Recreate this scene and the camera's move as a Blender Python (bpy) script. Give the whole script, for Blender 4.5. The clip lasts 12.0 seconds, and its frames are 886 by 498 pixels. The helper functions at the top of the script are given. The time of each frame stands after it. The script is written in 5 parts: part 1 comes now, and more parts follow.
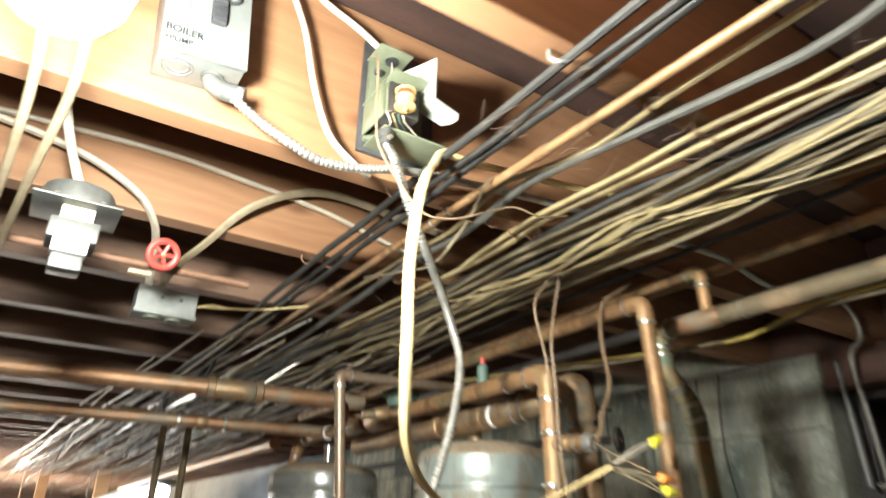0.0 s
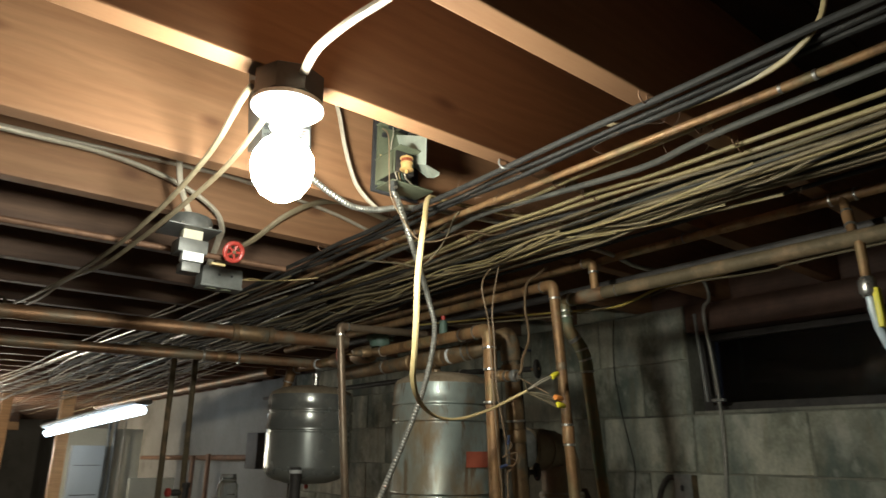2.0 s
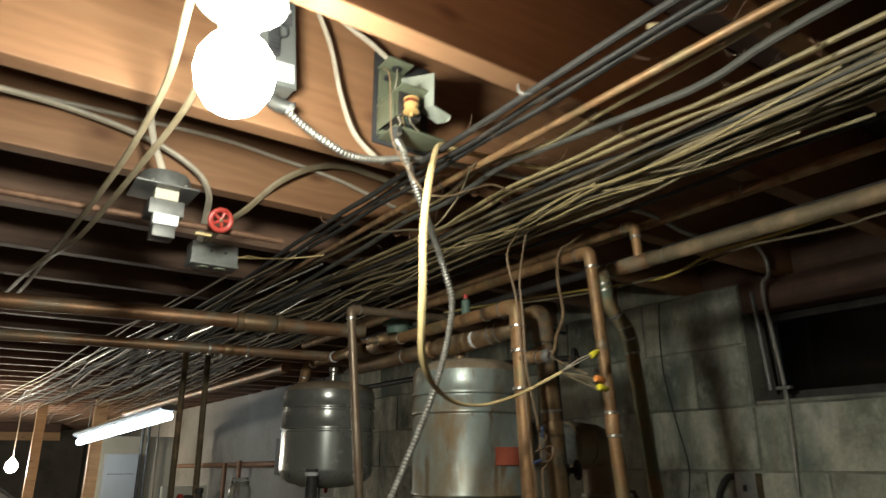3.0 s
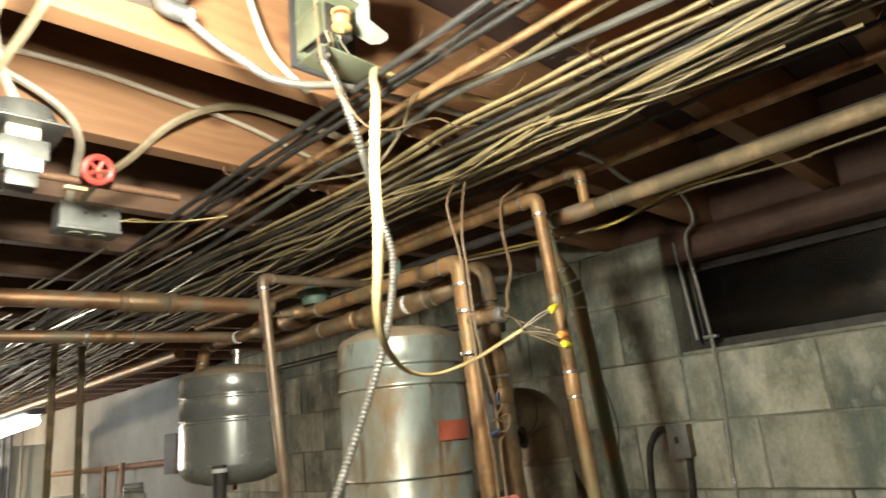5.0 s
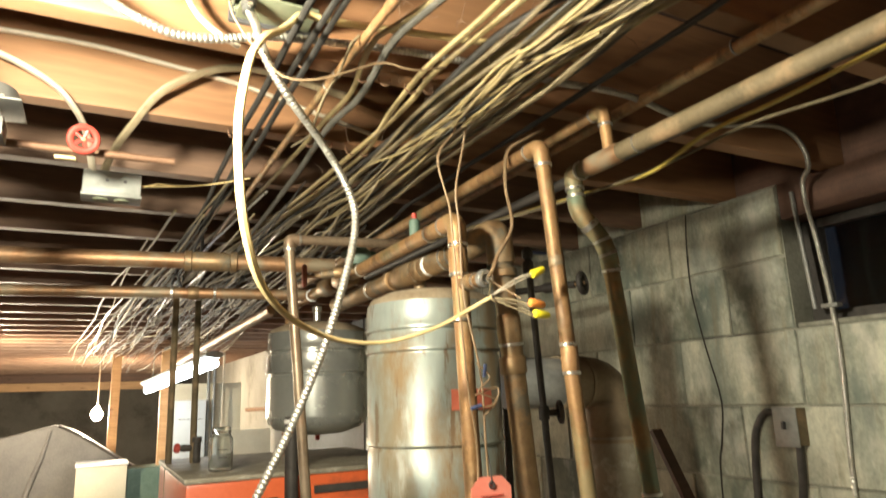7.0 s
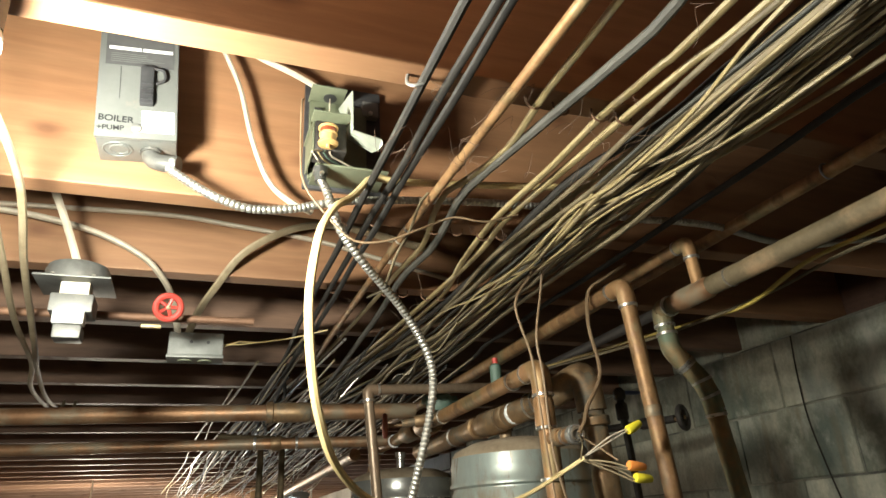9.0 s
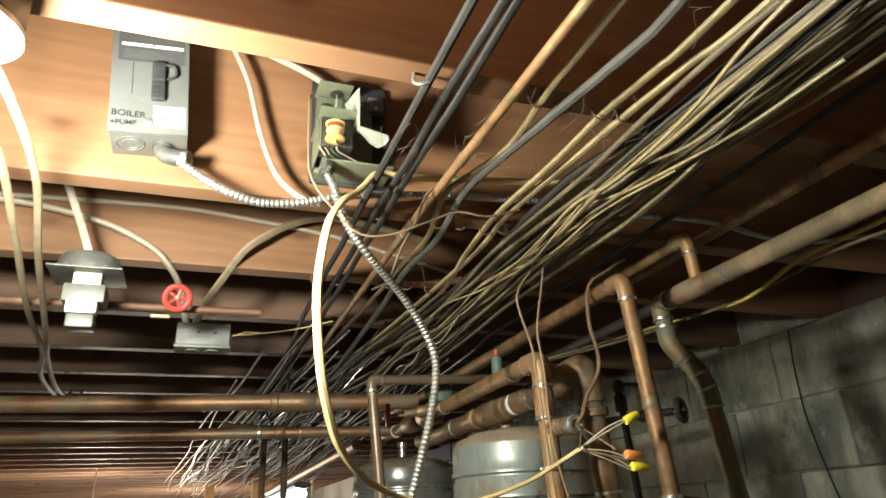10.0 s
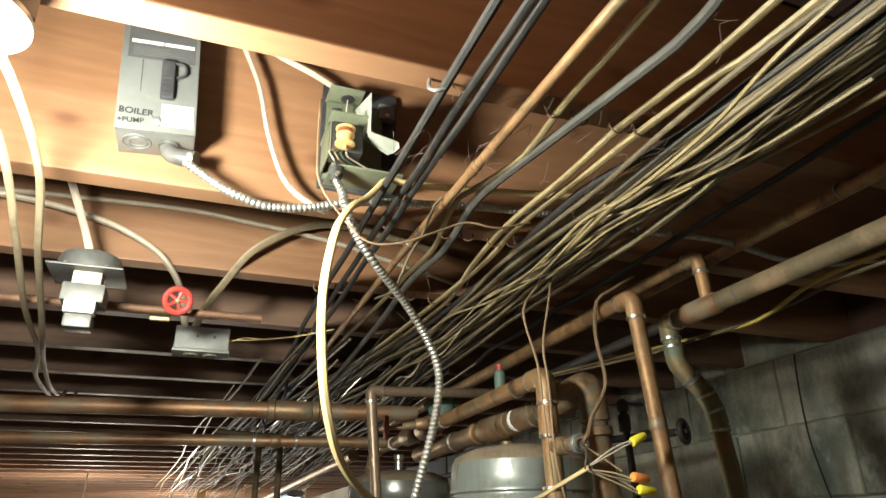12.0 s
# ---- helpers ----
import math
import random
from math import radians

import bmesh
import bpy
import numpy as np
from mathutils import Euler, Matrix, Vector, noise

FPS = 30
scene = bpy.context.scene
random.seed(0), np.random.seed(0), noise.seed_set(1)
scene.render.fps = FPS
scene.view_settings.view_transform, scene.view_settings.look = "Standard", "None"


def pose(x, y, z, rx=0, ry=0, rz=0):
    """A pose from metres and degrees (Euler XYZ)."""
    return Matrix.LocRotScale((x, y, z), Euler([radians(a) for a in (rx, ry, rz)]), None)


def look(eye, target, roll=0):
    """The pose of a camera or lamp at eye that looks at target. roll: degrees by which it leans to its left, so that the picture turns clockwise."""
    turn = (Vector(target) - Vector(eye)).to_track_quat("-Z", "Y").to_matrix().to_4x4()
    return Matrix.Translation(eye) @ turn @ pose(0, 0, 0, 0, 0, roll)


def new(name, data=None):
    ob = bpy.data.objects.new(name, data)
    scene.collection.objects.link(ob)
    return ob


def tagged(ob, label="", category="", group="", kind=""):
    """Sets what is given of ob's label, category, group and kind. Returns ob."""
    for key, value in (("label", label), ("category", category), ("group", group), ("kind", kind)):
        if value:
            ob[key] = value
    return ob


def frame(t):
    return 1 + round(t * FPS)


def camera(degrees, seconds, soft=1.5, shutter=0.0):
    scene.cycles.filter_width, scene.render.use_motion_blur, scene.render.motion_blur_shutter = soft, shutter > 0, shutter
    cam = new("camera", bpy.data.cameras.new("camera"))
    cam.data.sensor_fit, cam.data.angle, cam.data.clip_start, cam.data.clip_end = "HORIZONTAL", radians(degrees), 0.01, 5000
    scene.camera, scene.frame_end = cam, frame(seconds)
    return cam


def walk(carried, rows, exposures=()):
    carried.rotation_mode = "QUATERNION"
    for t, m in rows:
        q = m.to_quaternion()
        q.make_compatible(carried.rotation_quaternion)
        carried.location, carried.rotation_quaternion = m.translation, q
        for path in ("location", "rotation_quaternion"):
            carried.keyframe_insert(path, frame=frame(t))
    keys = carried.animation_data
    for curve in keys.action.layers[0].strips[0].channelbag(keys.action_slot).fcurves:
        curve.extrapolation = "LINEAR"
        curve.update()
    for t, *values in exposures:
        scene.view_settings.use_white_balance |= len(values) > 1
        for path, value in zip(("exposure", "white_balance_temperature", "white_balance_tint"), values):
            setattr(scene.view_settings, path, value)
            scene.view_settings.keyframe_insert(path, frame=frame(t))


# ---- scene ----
cam = camera(68.0, 12.0, 1.5, 0.9)
PATH = [
    (0, (-0.173, 0.569, 1.6), (0.81, 2.115, 2.401), 1.3),
    (0.5, (-0.257, 0.363, 1.587), (0.78, 1.954, 2.213), 1.3),
    (1, (-0.446, 0.23, 1.605), (0.738, 1.743, 2.163), 1.3),
    (1.5, (-0.597, 0.164, 1.573), (0.668, 1.605, 2.142), 1.6),
    (2, (-0.574, 0.154, 1.56), (0.615, 1.651, 2.147), 0.4),
    (2.5, (-0.431, 0.206, 1.554), (0.698, 1.739, 2.165), 1.4),
    (2.7, (-0.388, 0.252, 1.541), (0.706, 1.81, 2.155), 0.1),
    (4.3, (-0.46, 0.455, 1.517), (0.742, 1.969, 2.03), -3.1),
    (4.5, (-0.438, 0.45, 1.507), (0.815, 1.919, 2.027), -2.3),
    (5, (-0.358, 0.539, 1.541), (1.021, 1.889, 2.066), -5.6),
    (5.5, (-0.223, 0.518, 1.508), (1.185, 1.835, 2.041), -4.7),
    (6, (0.026, 0.402, 1.517), (1.013, 2.085, 1.957), -3.2),
    (6.5, (0.048, 0.384, 1.532), (0.97, 2.113, 1.929), -2.6),
    (7, (0.02, 0.389, 1.546), (0.935, 2.113, 1.981), -2.0),
    (7.5, (0.025, 0.4, 1.583), (0.846, 2.125, 2.174), -3.0),
    (7.7, (0.032, 0.413, 1.601), (0.786, 2.135, 2.284), -3.4),
    (9.3, (0.039, 0.404, 1.613), (0.699, 2.12, 2.398), -3.3),
    (9.5, (0.038, 0.396, 1.608), (0.7, 2.113, 2.391), -3.4),
    (10, (0.028, 0.388, 1.605), (0.687, 2.114, 2.37), -2.8),
    (10.5, (0.019, 0.393, 1.606), (0.654, 2.132, 2.363), -2.1),
    (11, (0.019, 0.39, 1.609), (0.67, 2.117, 2.379), -2.1),
    (11.5, (0.023, 0.394, 1.612), (0.679, 2.106, 2.411), -1.7),
    (12, (0.024, 0.41, 1.612), (0.678, 2.124, 2.409), -0.9),
]
EXPOSURES = [(0, 1.4, 5500, 10), (0.5, 0.65, 5550, 9), (1.0, 0.05, 5600, 8), (1.5, -0.3, 5700, 7), (2.0, -0.35, 5750, 7), (2.5, -0.35, 5750, 7), (4.3, 0.7, 5900, 9), (5.0, 1.1, 6050, 9),
             (5.5, 1.45, 6350, 9), (6.0, 1.75, 6500, 9), (7.0, 1.75, 6500, 9), (7.5, 1.55, 6250, 9), (9.5, 0.65, 5850, 9), (12.0, 0.65, 5800, 9)]
walk(cam, [(t, look(eye, target, roll)) for t, eye, target, roll in PATH], EXPOSURES)

# ---- world and light ----
world = bpy.data.worlds.new("night")
scene.world = world
world.use_nodes = True
world.node_tree.nodes["Background"].inputs["Color"].default_value = (0.02, 0.025, 0.035, 1)
world.node_tree.nodes["Background"].inputs["Strength"].default_value = 0.15

BULB = Vector((-0.212, 0.985, 1.955))
BULB_STRENGTH = 380.0
FAR_BULB_STRENGTH = 700.0
TUBE_STRENGTH = 11.0


# ---- materials ----
def material(name, dark, light, rough=0.6, metal=0.0, scale=8.0, fine=90.0, bump=0.2, stretch=(1, 1, 1),
             stain=None, stain_amount=0.0, stain_scale=3.0, rough_spread=0.15, spread=0.0, coat=0.0):
    """Two colours mixed by coarse and fine noise, stains over them, and a fine relief."""
    m = bpy.data.materials.new(name)
    m.use_nodes = True
    nt = m.node_tree
    n, l = nt.nodes, nt.links
    b = n["Principled BSDF"]
    tc = n.new("ShaderNodeTexCoord")
    mp = n.new("ShaderNodeMapping")
    mp.inputs["Scale"].default_value = stretch
    l.new(tc.outputs["Object"], mp.inputs["Vector"])
    info = n.new("ShaderNodeObjectInfo")
    move = n.new("ShaderNodeVectorMath")
    move.operation = "ADD"
    far = n.new("ShaderNodeMath")
    far.operation = "MULTIPLY"
    far.inputs[1].default_value = 37.0
    l.new(info.outputs["Random"], far.inputs[0])
    l.new(mp.outputs[0], move.inputs[0])
    l.new(far.outputs[0], move.inputs[1])
    a = n.new("ShaderNodeTexNoise")
    a.inputs["Scale"].default_value, a.inputs["Detail"].default_value, a.inputs["Roughness"].default_value = scale, 6, 0.6
    f = n.new("ShaderNodeTexNoise")
    f.inputs["Scale"].default_value, f.inputs["Detail"].default_value = fine, 3
    l.new(move.outputs[0], a.inputs["Vector"])
    l.new(move.outputs[0], f.inputs["Vector"])
    add = n.new("ShaderNodeMath")
    add.operation = "MULTIPLY_ADD"
    add.inputs[1].default_value = 0.35
    l.new(f.outputs["Fac"], add.inputs[0])
    l.new(a.outputs["Fac"], add.inputs[2])
    ramp = n.new("ShaderNodeMapRange")
    ramp.inputs["From Min"].default_value, ramp.inputs["From Max"].default_value = 0.45, 0.9
    l.new(add.outputs[0], ramp.inputs["Value"])
    mix = n.new("ShaderNodeMix")
    mix.data_type = "RGBA"
    mix.inputs["A"].default_value, mix.inputs["B"].default_value = (*dark, 1), (*light, 1)
    l.new(ramp.outputs["Result"], mix.inputs["Factor"])
    colour = mix.outputs["Result"]
    if stain:
        s = n.new("ShaderNodeTexNoise")
        s.inputs["Scale"].default_value, s.inputs["Detail"].default_value, s.inputs["Roughness"].default_value = stain_scale, 7, 0.65
        l.new(move.outputs[0], s.inputs["Vector"])
        sr = n.new("ShaderNodeMapRange")
        sr.inputs["From Min"].default_value = 0.62 - 0.3 * stain_amount
        sr.inputs["From Max"].default_value = 0.75 - 0.25 * stain_amount
        l.new(s.outputs["Fac"], sr.inputs["Value"])
        over = n.new("ShaderNodeMix")
        over.data_type = "RGBA"
        over.inputs["B"].default_value = (*stain, 1)
        l.new(sr.outputs["Result"], over.inputs["Factor"])
        l.new(colour, over.inputs["A"])
        colour = over.outputs["Result"]
        if metal:
            mm = n.new("ShaderNodeMapRange")
            mm.inputs["To Min"].default_value, mm.inputs["To Max"].default_value = metal, metal * 0.25
            l.new(sr.outputs["Result"], mm.inputs["Value"])
            l.new(mm.outputs["Result"], b.inputs["Metallic"])
    if spread:
        hue = n.new("ShaderNodeHueSaturation")
        v = n.new("ShaderNodeMapRange")
        v.inputs["To Min"].default_value, v.inputs["To Max"].default_value = 1 - spread, 1 + spread
        l.new(info.outputs["Random"], v.inputs["Value"])
        l.new(v.outputs["Result"], hue.inputs["Value"])
        l.new(colour, hue.inputs["Color"])
        colour = hue.outputs["Color"]
    l.new(colour, b.inputs["Base Color"])
    if not (stain and metal):
        b.inputs["Metallic"].default_value = metal
    rr = n.new("ShaderNodeMapRange")
    rr.inputs["To Min"].default_value, rr.inputs["To Max"].default_value = max(0.03, rough - rough_spread), min(1, rough + rough_spread)
    l.new(a.outputs["Fac"], rr.inputs["Value"])
    l.new(rr.outputs["Result"], b.inputs["Roughness"])
    b.inputs["Coat Weight"].default_value = coat
    bm_ = n.new("ShaderNodeBump")
    bm_.inputs["Strength"].default_value, bm_.inputs["Distance"].default_value = bump, 0.003
    l.new(add.outputs[0], bm_.inputs["Height"])
    l.new(bm_.outputs["Normal"], b.inputs["Normal"])
    return m


def glow(name, colour, strength):
    m = bpy.data.materials.new(name)
    m.use_nodes = True
    b = m.node_tree.nodes["Principled BSDF"]
    b.inputs["Base Color"].default_value = (0.8, 0.8, 0.8, 1)
    b.inputs["Emission Color"].default_value = (*colour, 1)
    b.inputs["Emission Strength"].default_value = strength
    return m


def knotty(name, dark, light, knot):
    """Softwood: grain along x, with scattered knots."""
    m = material(name, dark, light, rough=0.6, scale=3.2, fine=45, bump=0.12, stretch=(0.5, 5, 5), spread=0.12)
    nt = m.node_tree
    n, l = nt.nodes, nt.links
    b = n["Principled BSDF"]
    tc = n.new("ShaderNodeTexCoord")
    mp = n.new("ShaderNodeMapping")
    mp.inputs["Scale"].default_value = (2.3, 0.0, 4.6)
    v = n.new("ShaderNodeTexVoronoi")
    v.voronoi_dimensions = "2D"
    sep, com = n.new("ShaderNodeSeparateXYZ"), n.new("ShaderNodeCombineXYZ")
    v.inputs["Scale"].default_value = 1.0
    l.new(tc.outputs["Object"], mp.inputs["Vector"])
    info = n.new("ShaderNodeObjectInfo")
    shift = n.new("ShaderNodeVectorMath")
    shift.operation = "MULTIPLY_ADD"
    shift.inputs[1].default_value = (41.0, 0.0, 23.0)
    l.new(info.outputs["Random"], shift.inputs[0])
    l.new(mp.outputs[0], shift.inputs[2])
    wob = n.new("ShaderNodeTexNoise")
    wob.inputs["Scale"].default_value = 1.6
    l.new(shift.outputs[0], wob.inputs["Vector"])
    bent = n.new("ShaderNodeVectorMath")
    bent.operation = "MULTIPLY_ADD"
    bent.inputs[1].default_value = (0.12, 0.12, 0.12)
    l.new(wob.outputs["Color"], bent.inputs[0])
    l.new(shift.outputs[0], bent.inputs[2])
    l.new(bent.outputs[0], sep.inputs[0])
    l.new(sep.outputs["X"], com.inputs["X"])
    l.new(sep.outputs["Z"], com.inputs["Y"])
    l.new(com.outputs[0], v.inputs["Vector"])
    r = n.new("ShaderNodeMapRange")
    r.inputs["From Min"].default_value, r.inputs["From Max"].default_value = 0.018, 0.085
    r.inputs["To Min"].default_value, r.inputs["To Max"].default_value = 0.75, 0.0
    l.new(v.outputs["Distance"], r.inputs["Value"])
    mix = n.new("ShaderNodeMix")
    mix.data_type = "RGBA"
    mix.inputs["B"].default_value = (*knot, 1)
    old = b.inputs["Base Color"].links[0].from_socket
    l.new(r.outputs["Result"], mix.inputs["Factor"])
    l.new(old, mix.inputs["A"])
    grain = n.new("ShaderNodeTexWave")
    grain.bands_direction = "Y"
    grain.inputs["Scale"].default_value, grain.inputs["Distortion"].default_value = 2.2, 11.0
    grain.inputs["Detail"].default_value, grain.inputs["Detail Scale"].default_value = 3.0, 1.2
    drawn = n.new("ShaderNodeMapping")
    drawn.inputs["Scale"].default_value = (0.35, 1.0, 1.0)
    l.new(com.outputs[0], drawn.inputs["Vector"])
    l.new(drawn.outputs[0], grain.inputs["Vector"])
    gr = n.new("ShaderNodeMapRange")
    gr.inputs["To Min"].default_value, gr.inputs["To Max"].default_value = 0.92, 1.04
    l.new(grain.outputs["Fac"], gr.inputs["Value"])
    tone = n.new("ShaderNodeHueSaturation")
    l.new(gr.outputs["Result"], tone.inputs["Value"])
    l.new(mix.outputs["Result"], tone.inputs["Color"])
    l.new(tone.outputs["Color"], b.inputs["Base Color"])
    return m


def weathered(m, coats):
    """Runs and patches laid over a material, carried on from piece to piece: (colour, scale xyz, from, to, strength)."""
    nt = m.node_tree
    n, l = nt.nodes, nt.links
    b = n["Principled BSDF"]
    geo = n.new("ShaderNodeNewGeometry")
    for k, (colour, scale, lo, hi, strength) in enumerate(coats):
        mp = n.new("ShaderNodeMapping")
        mp.inputs["Scale"].default_value = scale
        mp.inputs["Location"].default_value = (7.3 * k, 3.1 * k, 1.7 * k)
        t = n.new("ShaderNodeTexNoise")
        t.inputs["Scale"].default_value, t.inputs["Detail"].default_value, t.inputs["Roughness"].default_value = 1.0, 8, 0.62
        r = n.new("ShaderNodeMapRange")
        r.inputs["From Min"].default_value, r.inputs["From Max"].default_value = lo, hi
        r.inputs["To Max"].default_value = strength
        mix = n.new("ShaderNodeMix")
        mix.data_type = "RGBA"
        mix.inputs["B"].default_value = (*colour, 1)
        l.new(geo.outputs["Position"], mp.inputs["Vector"])
        l.new(mp.outputs[0], t.inputs["Vector"])
        l.new(t.outputs["Fac"], r.inputs["Value"])
        l.new(r.outputs["Result"], mix.inputs["Factor"])
        l.new(b.inputs["Base Color"].links[0].from_socket, mix.inputs["A"])
        l.new(mix.outputs["Result"], b.inputs["Base Color"])
    return m


# Joist wood in three tones: lamplit, shaded and hazy distance, put into the colour.
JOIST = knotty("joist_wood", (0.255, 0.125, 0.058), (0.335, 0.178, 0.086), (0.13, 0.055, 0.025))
DARK_WOOD = knotty("dark_wood", (0.075, 0.038, 0.025), (0.145, 0.074, 0.048), (0.05, 0.022, 0.014))
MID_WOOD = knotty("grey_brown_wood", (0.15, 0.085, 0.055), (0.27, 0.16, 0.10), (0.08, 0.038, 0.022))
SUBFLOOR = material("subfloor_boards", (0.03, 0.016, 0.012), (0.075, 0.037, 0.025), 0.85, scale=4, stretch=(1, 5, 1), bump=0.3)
BLOCK = material("block_paint", (0.26, 0.262, 0.19), (0.66, 0.64, 0.51), 0.85, scale=3.2, fine=120, bump=0.6, stretch=(1, 1, 0.8),
                 stain=(0.14, 0.15, 0.11), stain_amount=0.42, stain_scale=2.4, spread=0.2)
weathered(BLOCK, [((0.10, 0.145, 0.135), (1, 5.0, 1.6), 0.49, 0.64, 0.65), ((0.74, 0.72, 0.62), (1, 6.5, 4.0), 0.51, 0.68, 0.6), ((0.07, 0.075, 0.055), (1, 7.0, 1.5), 0.56, 0.72, 0.65), ((0.25, 0.19, 0.10), (1, 24.0, 3.0), 0.56, 0.72, 0.45), ((0.13, 0.14, 0.105), (1, 17.0, 13.0), 0.54, 0.66, 0.3), ((0.72, 0.71, 0.60), (1, 14.0, 9.0), 0.58, 0.68, 0.35)])
MORTAR = material("mortar", (0.18, 0.18, 0.14), (0.40, 0.39, 0.32), 0.95, scale=12, bump=0.9,
                  stain=(0.09, 0.09, 0.08), stain_amount=0.4)
PLASTER = material("grey_plaster", (0.20, 0.185, 0.16), (0.30, 0.28, 0.245), 0.9, scale=2, fine=40, bump=0.4,
                   stain=(0.13, 0.115, 0.095), stain_amount=0.3, stain_scale=1.2)
CONCRETE = material("concrete", (0.16, 0.155, 0.145), (0.30, 0.29, 0.27), 0.9, scale=2, fine=50, bump=0.5,
                    stain=(0.07, 0.065, 0.06), stain_amount=0.4, stain_scale=1.5)
COPPER = material("copper", (0.235, 0.128, 0.052), (0.45, 0.265, 0.12), 0.55, 0.45, scale=26, fine=120, bump=0.2,
                  stain=(0.27, 0.145, 0.065), stain_amount=0.52, stain_scale=22, spread=0.12)
weathered(COPPER, [((0.42, 0.32, 0.17), (34, 34, 10), 0.53, 0.65, 0.55), ((0.12, 0.07, 0.035), (24, 24, 12), 0.52, 0.62, 0.7), ((0.19, 0.19, 0.10), (9, 9, 6), 0.53, 0.63, 0.55)])
DUSTY_COPPER = material("dusty_copper", (0.25, 0.13, 0.066), (0.44, 0.255, 0.135), 0.48, 0.7, scale=14, fine=120, bump=0.25,
                        stain=(0.26, 0.21, 0.14), stain_amount=0.55, stain_scale=10, spread=0.12)
GREEN_COPPER = material("green_copper", (0.19, 0.125, 0.055), (0.32, 0.225, 0.11), 0.6, 0.4, scale=16, bump=0.4,
                        stain=(0.13, 0.17, 0.11), stain_amount=0.6, stain_scale=9)
SOLDER = material("solder", (0.55, 0.53, 0.48), (0.85, 0.82, 0.76), 0.3, 0.9, scale=40, bump=0.3)
GREY_PIPE = material("grey_dusty_pipe", (0.105, 0.08, 0.043), (0.21, 0.16, 0.09), 0.72, 0.2, scale=9, fine=150, bump=0.3,
                     stain=(0.34, 0.22, 0.12), stain_amount=0.35, stain_scale=7)
BRASS = material("tarnished_brass", (0.24, 0.15, 0.08), (0.44, 0.30, 0.16), 0.5, 0.7, scale=22, bump=0.35,
                 stain=(0.16, 0.14, 0.10), stain_amount=0.45, stain_scale=18)
STEEL = material("galvanised_steel", (0.20, 0.20, 0.19), (0.32, 0.32, 0.30), 0.5, 0.45, scale=35, bump=0.15,
                 stain=(0.30, 0.28, 0.24), stain_amount=0.3, stain_scale=14)
FLEX = material("armour_steel", (0.40, 0.39, 0.35), (0.62, 0.60, 0.54), 0.4, 0.8, scale=60, bump=0.1, rough_spread=0.1)
IRON = material("black_iron", (0.035, 0.03, 0.028), (0.09, 0.08, 0.07), 0.6, 0.3, scale=18, bump=0.4)
DULL_PIPE = material("dull_brown_pipe", (0.17, 0.12, 0.08), (0.32, 0.25, 0.175), 0.42, 0.55, scale=16, bump=0.2,
                     stain=(0.20, 0.13, 0.08), stain_amount=0.4, stain_scale=10)
RUSTY = material("rusty_pipe", (0.14, 0.075, 0.045), (0.30, 0.17, 0.10), 0.65, 0.4, scale=16, bump=0.4)
TANK = material("tank_enamel", (0.24, 0.28, 0.255), (0.39, 0.435, 0.40), 0.36, 0.35, scale=3, fine=60, bump=0.06,
                stain=(0.25, 0.17, 0.09), stain_amount=0.5, stain_scale=9, stretch=(1, 1, 0.4), coat=0.4)
weathered(TANK, [((0.17, 0.10, 0.05), (30, 30, 5.0), 0.57, 0.63, 0.85), ((0.28, 0.22, 0.13), (6, 6, 4), 0.48, 0.66, 0.65), ((0.62, 0.66, 0.62), (12, 12, 3), 0.60, 0.68, 0.5)])
TANK_CLEAN = material("tank_grey", (0.34, 0.35, 0.32), (0.44, 0.45, 0.42), 0.24, 0.6, scale=3, fine=60, bump=0.04,
                      stain=(0.30, 0.28, 0.24), stain_amount=0.12, stain_scale=7, coat=0.5)
DUSTY_TOP = material("dusty_rust", (0.22, 0.16, 0.10), (0.40, 0.33, 0.23), 0.85, 0.1, scale=20, bump=0.5)
RUSTY_FLUE = material("brown_flue", (0.20, 0.15, 0.095), (0.36, 0.285, 0.19), 0.6, 0.3, scale=12, bump=0.3)
FLUE = material("flue_metal", (0.26, 0.23, 0.17), (0.42, 0.38, 0.29), 0.6, 0.2, scale=14, bump=0.5,
                stain=(0.58, 0.55, 0.47), stain_amount=0.3, stain_scale=16)
CREAM = material("cream_sheath", (0.26, 0.195, 0.085), (0.44, 0.35, 0.175), 0.5, scale=25, bump=0.15,
                 stain=(0.35, 0.28, 0.18), stain_amount=0.3, stain_scale=20, spread=0.16)
WHITE_SHEATH = material("white_sheath", (0.42, 0.36, 0.27), (0.58, 0.51, 0.40), 0.5, scale=25, bump=0.15, spread=0.1)
YELLOW_SHEATH = material("yellow_sheath", (0.66, 0.50, 0.22), (0.78, 0.62, 0.32), 0.45, scale=20, bump=0.1)
BRIGHT_YELLOW = material("yellow_plastic_sheath", (0.46, 0.34, 0.07), (0.60, 0.46, 0.11), 0.45, scale=20, bump=0.1)
DULL_SHEATH = material("dusty_sheath", (0.12, 0.09, 0.05), (0.25, 0.20, 0.115), 0.65, scale=22, bump=0.25, spread=0.3)
TAN_SHEATH = material("tan_sheath", (0.24, 0.185, 0.11), (0.38, 0.31, 0.20), 0.55, scale=25, bump=0.15)
GREY_SHEATH = material("grey_sheath", (0.050, 0.047, 0.039), (0.10, 0.094, 0.078), 0.72, scale=22, bump=0.2, spread=0.15)
BLACK_SHEATH = material("black_sheath", (0.014, 0.013, 0.012), (0.038, 0.034, 0.028), 0.74, scale=22, bump=0.2, spread=0.2)
